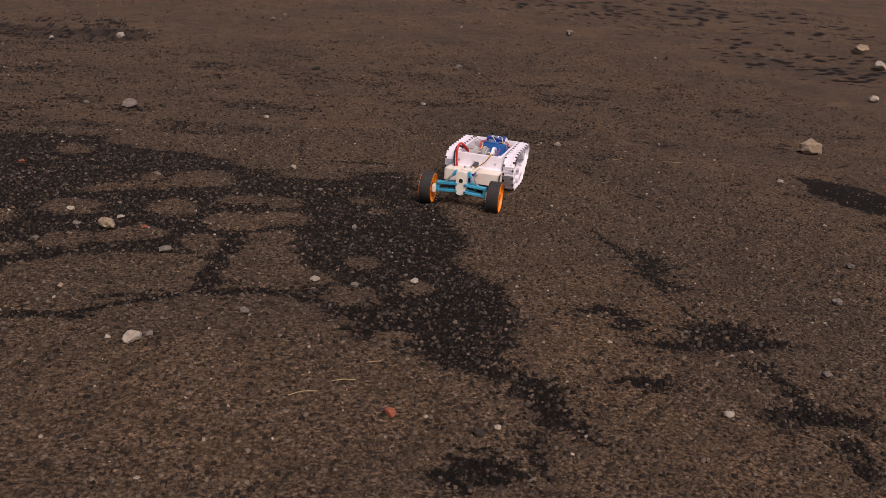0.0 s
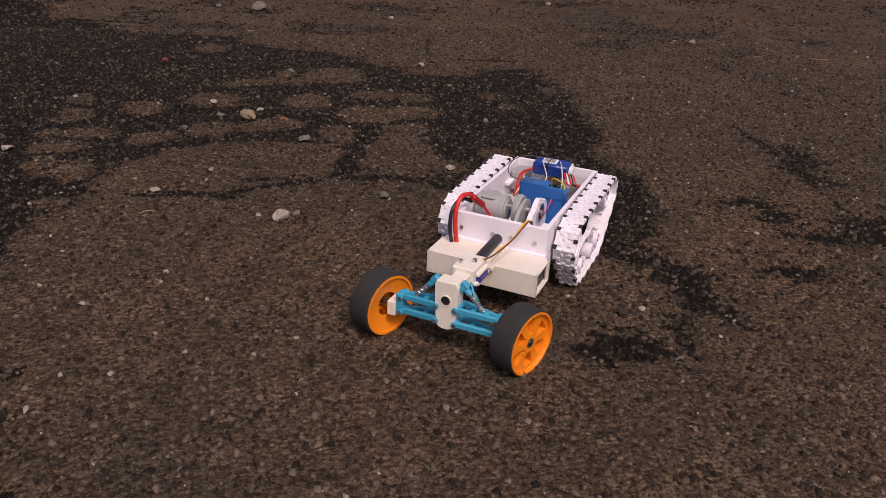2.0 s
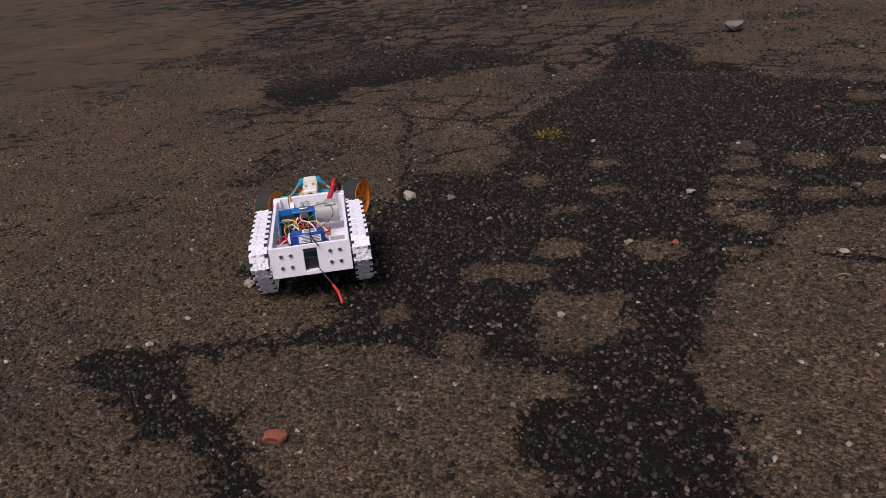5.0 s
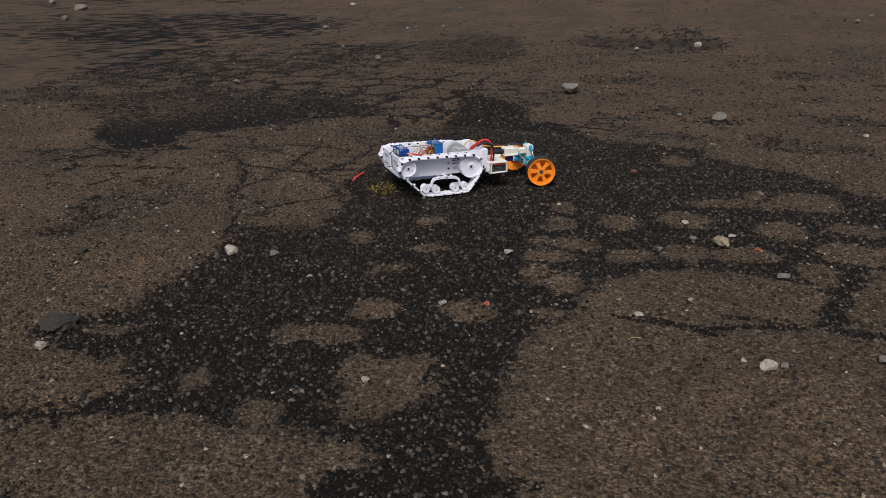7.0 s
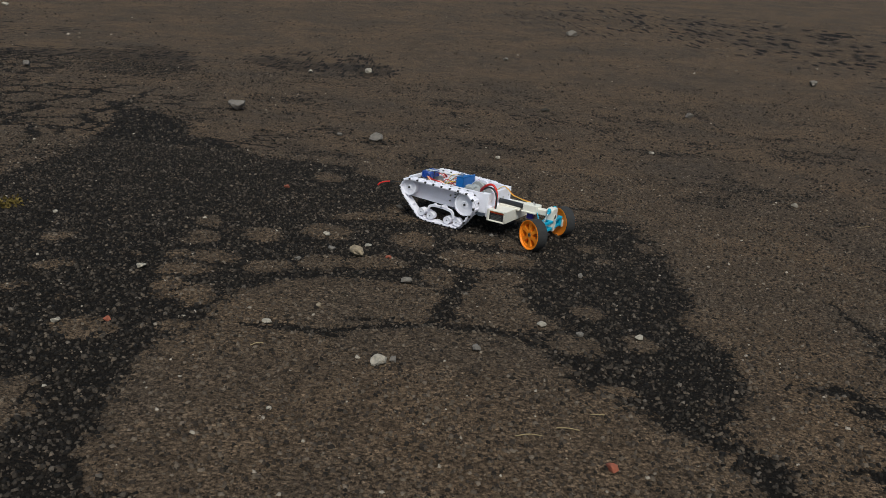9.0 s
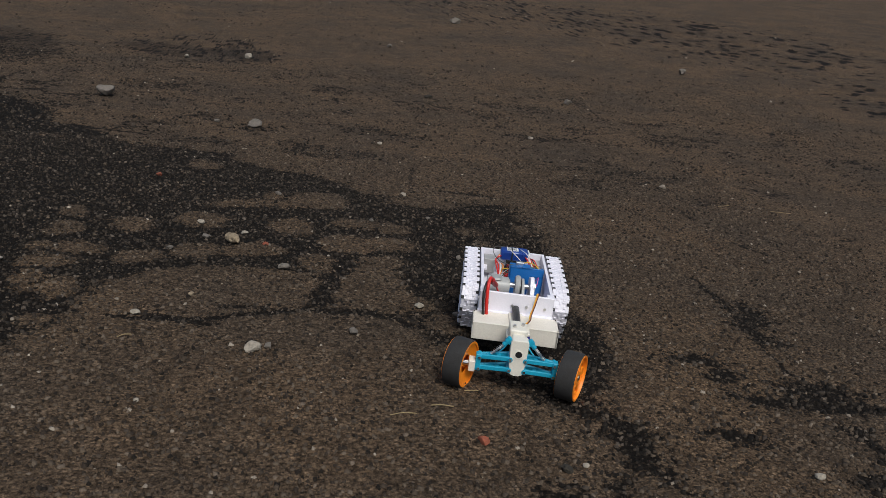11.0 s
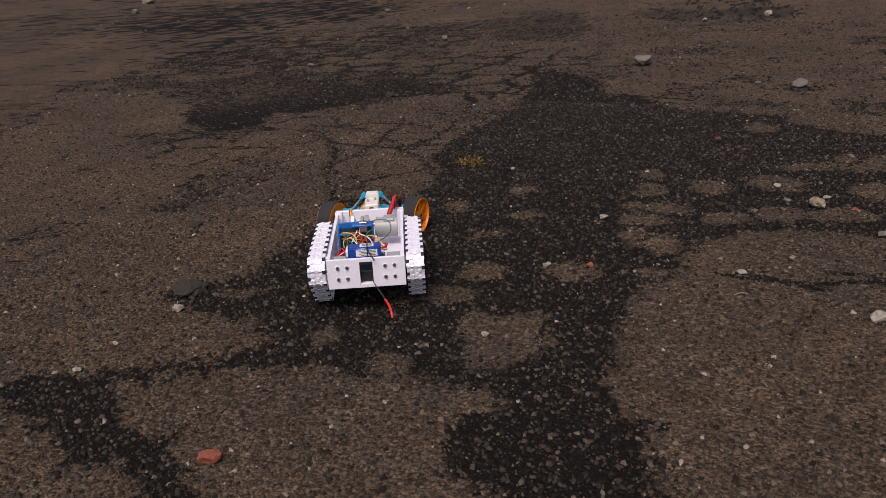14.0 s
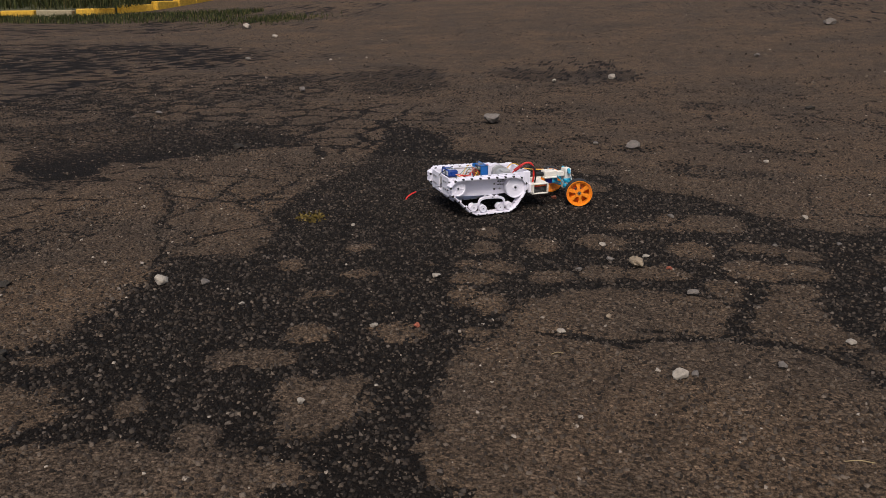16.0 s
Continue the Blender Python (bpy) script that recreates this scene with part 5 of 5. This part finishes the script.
def front_unit():
    """The steered front axle: shaft, servo block, gear housing, wishbones, spring legs."""
    bm = bmesh.new()
    rod(bm, (0.128, 0.000, 0.0735), (0.206, 0.000, 0.0725), 0.0056, seg=20)
    smooth(part("drive_tube", bm, BLACK, robot, "black tube along the middle"), 40)
    bm = bmesh.new()
    box(bm, 0.134, 0.188, -0.006, 0.010, 0.0635, 0.0675, 0.0006)
    box(bm, 0.166, 0.186, -0.010, 0.016, 0.061, 0.0655, 0.0006)
    part("support_bar", bm, CREAM, robot)
    bm = bmesh.new()
    box(bm, 0.196, 0.232, -0.0125, 0.0125, 0.0650, 0.0820, 0.0015)
    box(bm, 0.200, 0.226, 0.0120, 0.0165, 0.0720, 0.0760, 0.0008)
    box(bm, 0.200, 0.226, 0.0120, 0.0165, 0.0620, 0.0650, 0.0008)
    box(bm, 0.194, 0.230, -0.0155, 0.0155, 0.0630, 0.0665, 0.0008)
    box(bm, 0.230, 0.254, -0.0085, 0.0085, 0.0640, 0.0765, 0.0012)
    part("servo_mount", bm, IVORY, robot)
    for x, y in ((0.214, 0.006), (0.222, -0.006)):
        bm = bmesh.new()
        rod(bm, (x, y, 0.0815), (x, y, 0.0860), 0.0022, seg=6)
        part("screw", bm, STEEL, robot, "steel hex screw")
    bm = bmesh.new()
    box(bm, 0.2035, 0.2245, 0.009, 0.0175, 0.0652, 0.0718, 0.0006)
    box(bm, 0.2055, 0.2205, -0.006, 0.008, 0.0480, 0.0640, 0.0006)
    part("servo", bm, SERVO, robot, "small violet-blue servo")
    # gear housing, the white block with the round hole
    bm = bmesh.new()
    out = [(-0.0105, 0.0840), (0.0105, 0.0840), (0.0125, 0.0800), (0.0115, 0.0560), (0.0120, 0.0520), (0.0085, 0.0330), (0.0040, 0.0330), (0.0040, 0.0310), (-0.0040, 0.0310), (-0.0040, 0.0330),
           (-0.0085, 0.0330), (-0.0120, 0.0520), (-0.0115, 0.0560), (-0.0125, 0.0800)]
    a = [bm.verts.new((0.2555, y, z)) for y, z in out]
    b = [bm.verts.new((0.2720, y, z)) for y, z in out]
    bm.faces.new(a)
    bm.faces.new(b)
    for i in range(len(out)):
        j = (i + 1) % len(out)
        bm.faces.new((a[i], a[j], b[j], b[i]))
    bmesh.ops.bevel(bm, geom=bm.edges[:], offset=0.0007, segments=1, affect="EDGES")
    bm2 = bm
    part("gear_housing", bm2, IVORY, robot, "ivory printed gear housing")
    bm = bmesh.new()
    lathe(bm, [(0.0001, 0), (0.0048, 0), (0.0048, 0.0008), (0.0001, 0.0008)], 24)
    bmesh.ops.transform(bm, matrix=Matrix.Translation((0.2719, 0, 0.0640)) @ Matrix.Rotation(radians(-90), 4, "Z"), verts=bm.verts[:])
    part("housing_hole", bm, BLACK, robot, "round black hole")
    bm = bmesh.new()
    lathe(bm, [(0.0048, 0), (0.0060, 0), (0.0060, 0.0012), (0.0048, 0.0012)], 24)
    bmesh.ops.transform(bm, matrix=Matrix.Translation((0.2717, 0, 0.0640)) @ Matrix.Rotation(radians(-90), 4, "Z"), verts=bm.verts[:])
    part("hole_rim", bm, IVORY, robot)
    for s in (1, -1):
        # spring leg mount on top
        bm = bmesh.new()
        m = Matrix.Translation((0.263, s * 0.0145, 0.0795)) @ Matrix.Rotation(radians(s * 42), 4, "X")
        box(bm, -0.0035, 0.0035, -0.0050, 0.0050, -0.0042, 0.0042, 0.001, m)
        rod(bm, (0.263, s * 0.0145, 0.0795), (0.263, s * 0.0215, 0.0725), 0.0033, seg=12)
        part("spring_mount", bm, TEAL, robot)
        bm = bmesh.new()
        rod(bm, (0.263, s * 0.0215, 0.0725), (0.262, s * 0.0390, 0.0540), 0.0011, seg=8)
        coil = []
        for k in range(8 * 9 + 1):
            u, ang = k / 72, 2 * math.pi * k / 8
            coil.append((0.263 - 0.001 * u + 0.0022 * math.cos(ang), s * (0.0215 + 0.0165 * u) + s * 0.0016 * math.sin(ang), 0.0725 - 0.0175 * u + 0.0016 * math.sin(ang)))
        tube(bm, coil, 0.00055, 5, 2)
        part("spring_leg", bm, STEEL, robot, "steel coil spring leg")
        bm = bmesh.new()
        rod(bm, (0.262, s * 0.0370, 0.0560), (0.262, s * 0.0430, 0.0495), 0.0030, seg=12)
        part("spring_foot", bm, TEAL, robot)
        # upper and lower wishbones, each a pair of bars with a web
        for z_in, z_out in ((0.0550, 0.0510), (0.0390, 0.0345)):
            bm = bmesh.new()
            ya, yb = s * 0.010, s * 0.0520
            for xa, xb in ((0.2700, 0.2630), (0.2530, 0.2580)):
                d = Vector((xb - xa, yb - ya, z_out - z_in))
                m = Matrix.Translation(((xa + xb) / 2, (ya + yb) / 2, (z_in + z_out) / 2)) @ d.to_track_quat("X", "Z").to_matrix().to_4x4()
                box(bm, -d.length / 2, d.length / 2, -0.0022, 0.0022, -0.0030, 0.0030, 0.0006, m)
            m = Matrix.Translation((0.2615, s * 0.026, z_in + (z_out - z_in) * 0.4))
            box(bm, -0.0070, 0.0070, -0.0025, 0.0025, -0.0016, 0.0016, 0.0004, m)
            rod(bm, (0.2520, ya * 1.05, z_in), (0.2735, ya * 1.05, z_in), 0.0034, seg=12)
            rod(bm, (0.2520, yb, z_out), (0.2690, yb, z_out), 0.0032, seg=12)
            part("wishbone", bm, TEAL, robot, "teal printed suspension arm")
            for x, y, z in ((0.2745, ya * 1.05, z_in), (0.2700, yb, z_out)):
                bm = bmesh.new()
                rod(bm, (x - 0.002, y, z), (x, y, z), 0.0021, seg=6)
                part("screw", bm, STEEL, robot, "steel hex screw")
        bm = bmesh.new()
        box(bm, 0.2560, 0.2680, *sorted((s * 0.0500, s * 0.0570)), 0.0310, 0.0550, 0.0008)
        part("upright", bm, TEAL, robot)
        bm = bmesh.new()
        rod(bm, (0.2600, s * 0.0560, 0.0375), (0.2600, s * 0.0800, 0.0375), 0.0040, seg=14)
        part("stub_axle", bm, STEEL, robot)
        bm = bmesh.new()
        box(bm, 0.2520, 0.2700, *sorted((s * 0.0570, s * 0.0660)), 0.0290, 0.0450, 0.0008)
        part("hub_carrier", bm, IVORY, robot)
        wire([(0.232, s * 0.010, 0.068), (0.240, s * 0.018, 0.058), (0.246, s * 0.030, 0.048), (0.249, s * 0.046, 0.044)], 0.0012, TEAL, "steering_link", "thin teal steering link")
    wire([(0.226, 0.012, 0.055), (0.230, 0.020, 0.046), (0.232, 0.026, 0.034)], 0.0007, GREENWIRE)


before = set(robot.children)
front_unit()
for ob in robot.children:
    if ob not in before:
        ob.location.z = -0.0045

WHEEL_R = 0.0345


def front_wheel(s):
    """Foam tyre on an orange six-spoked rim, built round its own axle, outside towards s * y."""
    wheel = new("front_wheel")
    wheel.parent = robot
    bm = bmesh.new()
    w = 0.0130
    lathe(bm, [(0.0312, -w), (0.0336, -w), (0.0342, -w + 0.0012), (WHEEL_R, -w + 0.0035), (WHEEL_R, w - 0.0035), (0.0342, w - 0.0012), (0.0336, w), (0.0312, w)], 56)
    smooth(part("tyre", bm, RUBBER, wheel, "plain black foam tyre"), 50)
    bm = bmesh.new()
    lathe(bm, [(0.0300, s * -w * 1.03), (0.0328, s * -w * 1.03), (0.0328, s * w * 1.06), (0.0306, s * w * 1.06), (0.0296, s * (w - 0.002))], 56)
    # shallow inner dish on the side towards the body
    lathe(bm, [(0.0130, -s * w * 0.60), (0.0302, -s * w * 0.90), (0.0302, -s * w * 0.74), (0.0130, -s * w * 0.46)], 56)
    # spoked disc: six wide spokes and a centre boss with openings between them
    seg, radii = 84, [0.0050, 0.0100, 0.0145, 0.0205, 0.0258, 0.0304]
    for y, th in ((s * (w - 0.0030), 0.0095),):
        lay = []
        for yy in (y, y - s * th):
            lay.append([[bm.verts.new((r * math.cos(2 * math.pi * i / seg), yy + (s * 0.0010 if k < 2 else 0), r * math.sin(2 * math.pi * i / seg))) for i in range(seg)] for k, r in enumerate(radii)])
        solid = [[True] * seg for _ in range(len(radii) - 1)]
        for k in (1, 2, 3):
            half = (2.6, 3.5, 3.9)[k - 1]
            for i in range(seg):
                a = (i + 0.5) % (seg / 6) - seg / 12
                solid[k][i] = abs(a) > half
        for k in range(len(radii) - 1):
            for i in range(seg):
                if not solid[k][i]:
                    continue
                j = (i + 1) % seg
                for q in (0, 1):
                    bm.faces.new((lay[q][k][i], lay[q][k][j], lay[q][k + 1][j], lay[q][k + 1][i]))
                if not solid[k][(i + 1) % seg]:
                    bm.faces.new((lay[0][k][j], lay[0][k + 1][j], lay[1][k + 1][j], lay[1][k][j]))
                if not solid[k][i - 1]:
                    bm.faces.new((lay[0][k][i], lay[0][k + 1][i], lay[1][k + 1][i], lay[1][k][i]))
                if k + 1 < len(solid) and not solid[k + 1][i]:
                    bm.faces.new((lay[0][k + 1][i], lay[0][k + 1][j], lay[1][k + 1][j], lay[1][k + 1][i]))
                if k and not solid[k - 1][i]:
                    bm.faces.new((lay[0][k][i], lay[0][k][j], lay[1][k][j], lay[1][k][i]))
    smooth(part("rim", bm, ORANGE, wheel, "orange printed six-spoke rim"), 30)
    bm = bmesh.new()
    rod(bm, (0, s * (w - 0.012), 0), (0, s * (w - 0.0015), 0), 0.0045, seg=16)
    hub = part("hub_bearing", bm, STEEL, wheel, "steel hub bearing")
    bm = bmesh.new()
    rod(bm, (0, s * (w - 0.003), 0), (0, s * (w - 0.0005), 0), 0.0024, seg=6)
    part("hub_nut", bm, BLACK, wheel, "dark hub nut")
    return wheel


front_wheels = [(front_wheel(s), 0.2600, s * 0.0765, 0.0320, s) for s in (1, -1)]

# ---- what moves ----
# seconds, x, y, heading in degrees
ROBOT_ROWS = [
    (0.0, 0.836, 0.764, -126.6), (0.5, 0.682, 0.520, -124.1), (1.0, 0.549, 0.306, -122.1), (1.5, 0.424, 0.083, -120.0), (2.0, 0.308, -0.141, -127.0), (2.5, 0.133, -0.318, -146.8),
    (3.0, -0.049, -0.416, -161.6), (3.2, -0.138, -0.446, -168.8), (5.3, -0.972, -0.024, -249.0), (5.5, -1.001, 0.077, -257.8), (6.0, -0.993, 0.328, -282.7), (6.5, -0.868, 0.567, -307.7),
    (7.0, -0.700, 0.716, -323.2), (7.5, -0.472, 0.829, -338.8), (8.0, -0.243, 0.876, -355.3), (8.5, -0.008, 0.865, -378.6), (9.0, 0.173, 0.804, -396.0), (9.5, 0.342, 0.660, -414.5),
    (9.7, 0.383, 0.617, -421.5), (11.8, 0.243, -0.187, -502.6), (12.0, 0.174, -0.251, -514.5), (12.5, -0.064, -0.334, -533.9), (13.0, -0.328, -0.330, -552.5), (13.5, -0.567, -0.233, -580.1),
    (14.0, -0.728, -0.074, -607.4), (14.5, -0.810, 0.183, -626.9), (15.0, -0.774, 0.443, -649.2), (15.5, -0.627, 0.692, -671.4), (16.0, -0.432, 0.850, -688.3)]
STEER_ROWS = [(0.0, 3), (1.3, 3), (1.8, -14), (2.4, -22), (8.0, -20), (9.0, -27), (10.0, -27), (11.5, -18), (12.0, -12), (12.5, -16), (13.0, -22), (16.0, -22)]


def glide(rows, column, t):
    """Smooth curve through a column of rows."""
    ts = [r[0] for r in rows]
    v = [r[column] for r in rows]
    n = len(ts)
    slope = [(v[i + 1] - v[i]) / (ts[i + 1] - ts[i]) for i in range(n - 1)]
    tang = [slope[0]]
    for i in range(1, n - 1):
        h0, h1 = ts[i] - ts[i - 1], ts[i + 1] - ts[i]
        tang.append((slope[i - 1] * h1 + slope[i] * h0) / (h0 + h1))
    tang.append(slope[-1])
    i = max(0, min(n - 2, sum(1 for q in ts if q <= t) - 1))
    h = ts[i + 1] - ts[i]
    u = min(1.0, max(0.0, (t - ts[i]) / h))
    return ((2 * u ** 3 - 3 * u ** 2 + 1) * v[i] + (u ** 3 - 2 * u ** 2 + u) * h * tang[i] + (3 * u ** 2 - 2 * u ** 3) * v[i + 1] + (u ** 3 - u ** 2) * h * tang[i + 1])


def motions():
    times = [k / FPS for k in range(16 * FPS + 1)]
    path = [(t, glide(ROBOT_ROWS, 1, t), glide(ROBOT_ROWS, 2, t), glide(ROBOT_ROWS, 3, t)) for t in times]
    walk(robot, [(t, pose(x, y, 0.001, 0, 0, h)) for t, x, y, h in path])
    # the way that each side's track and each front wheel has run
    runs = {"left": [0.0], "right": [0.0], "wheel": [0.0]}
    for a, b in zip(path, path[1:]):
        h = radians((a[3] + b[3]) / 2)
        ahead = (b[1] - a[1]) * math.cos(h) + (b[2] - a[2]) * math.sin(h)
        turn = radians(b[3] - a[3])
        runs["left"].append(runs["left"][-1] + ahead - turn * 0.0715)
        runs["right"].append(runs["right"][-1] + ahead + turn * 0.0715)
        runs["wheel"].append(runs["wheel"][-1] + ahead)
    for ob, side, i in links:
        run = runs["left" if side > 0 else "right"]
        y = side * (TRACK_IN + TRACK_OUT) / 2
        walk(ob, [(t, link_pose(i * PITCH - run[k], y)) for k, t in enumerate(times)])
    for ob, x, y, z, r in turning:
        run = runs["left" if y > 0 else "right"]
        walk(ob, [(t, pose(x, y, z) @ Matrix.Rotation(run[k] / r, 4, "Y")) for k, t in enumerate(times)])
    for ob, x, y, z, s in front_wheels:
        rows = []
        for k, t in enumerate(times):
            steer = radians(glide(STEER_ROWS, 1, t))
            ahead = 0.262 + (-0.002 if s > 0 else 0.006) * steer / radians(20)
            m = Matrix.Translation((ahead, s * 0.0870, z)) @ Matrix.Rotation(steer, 4, "Z") @ Matrix.Translation((0, y - s * 0.0870, 0))
            rows.append((t, m @ Matrix.Rotation(runs["wheel"][k] / WHEEL_R, 4, "Y")))
        walk(ob, rows)


motions()
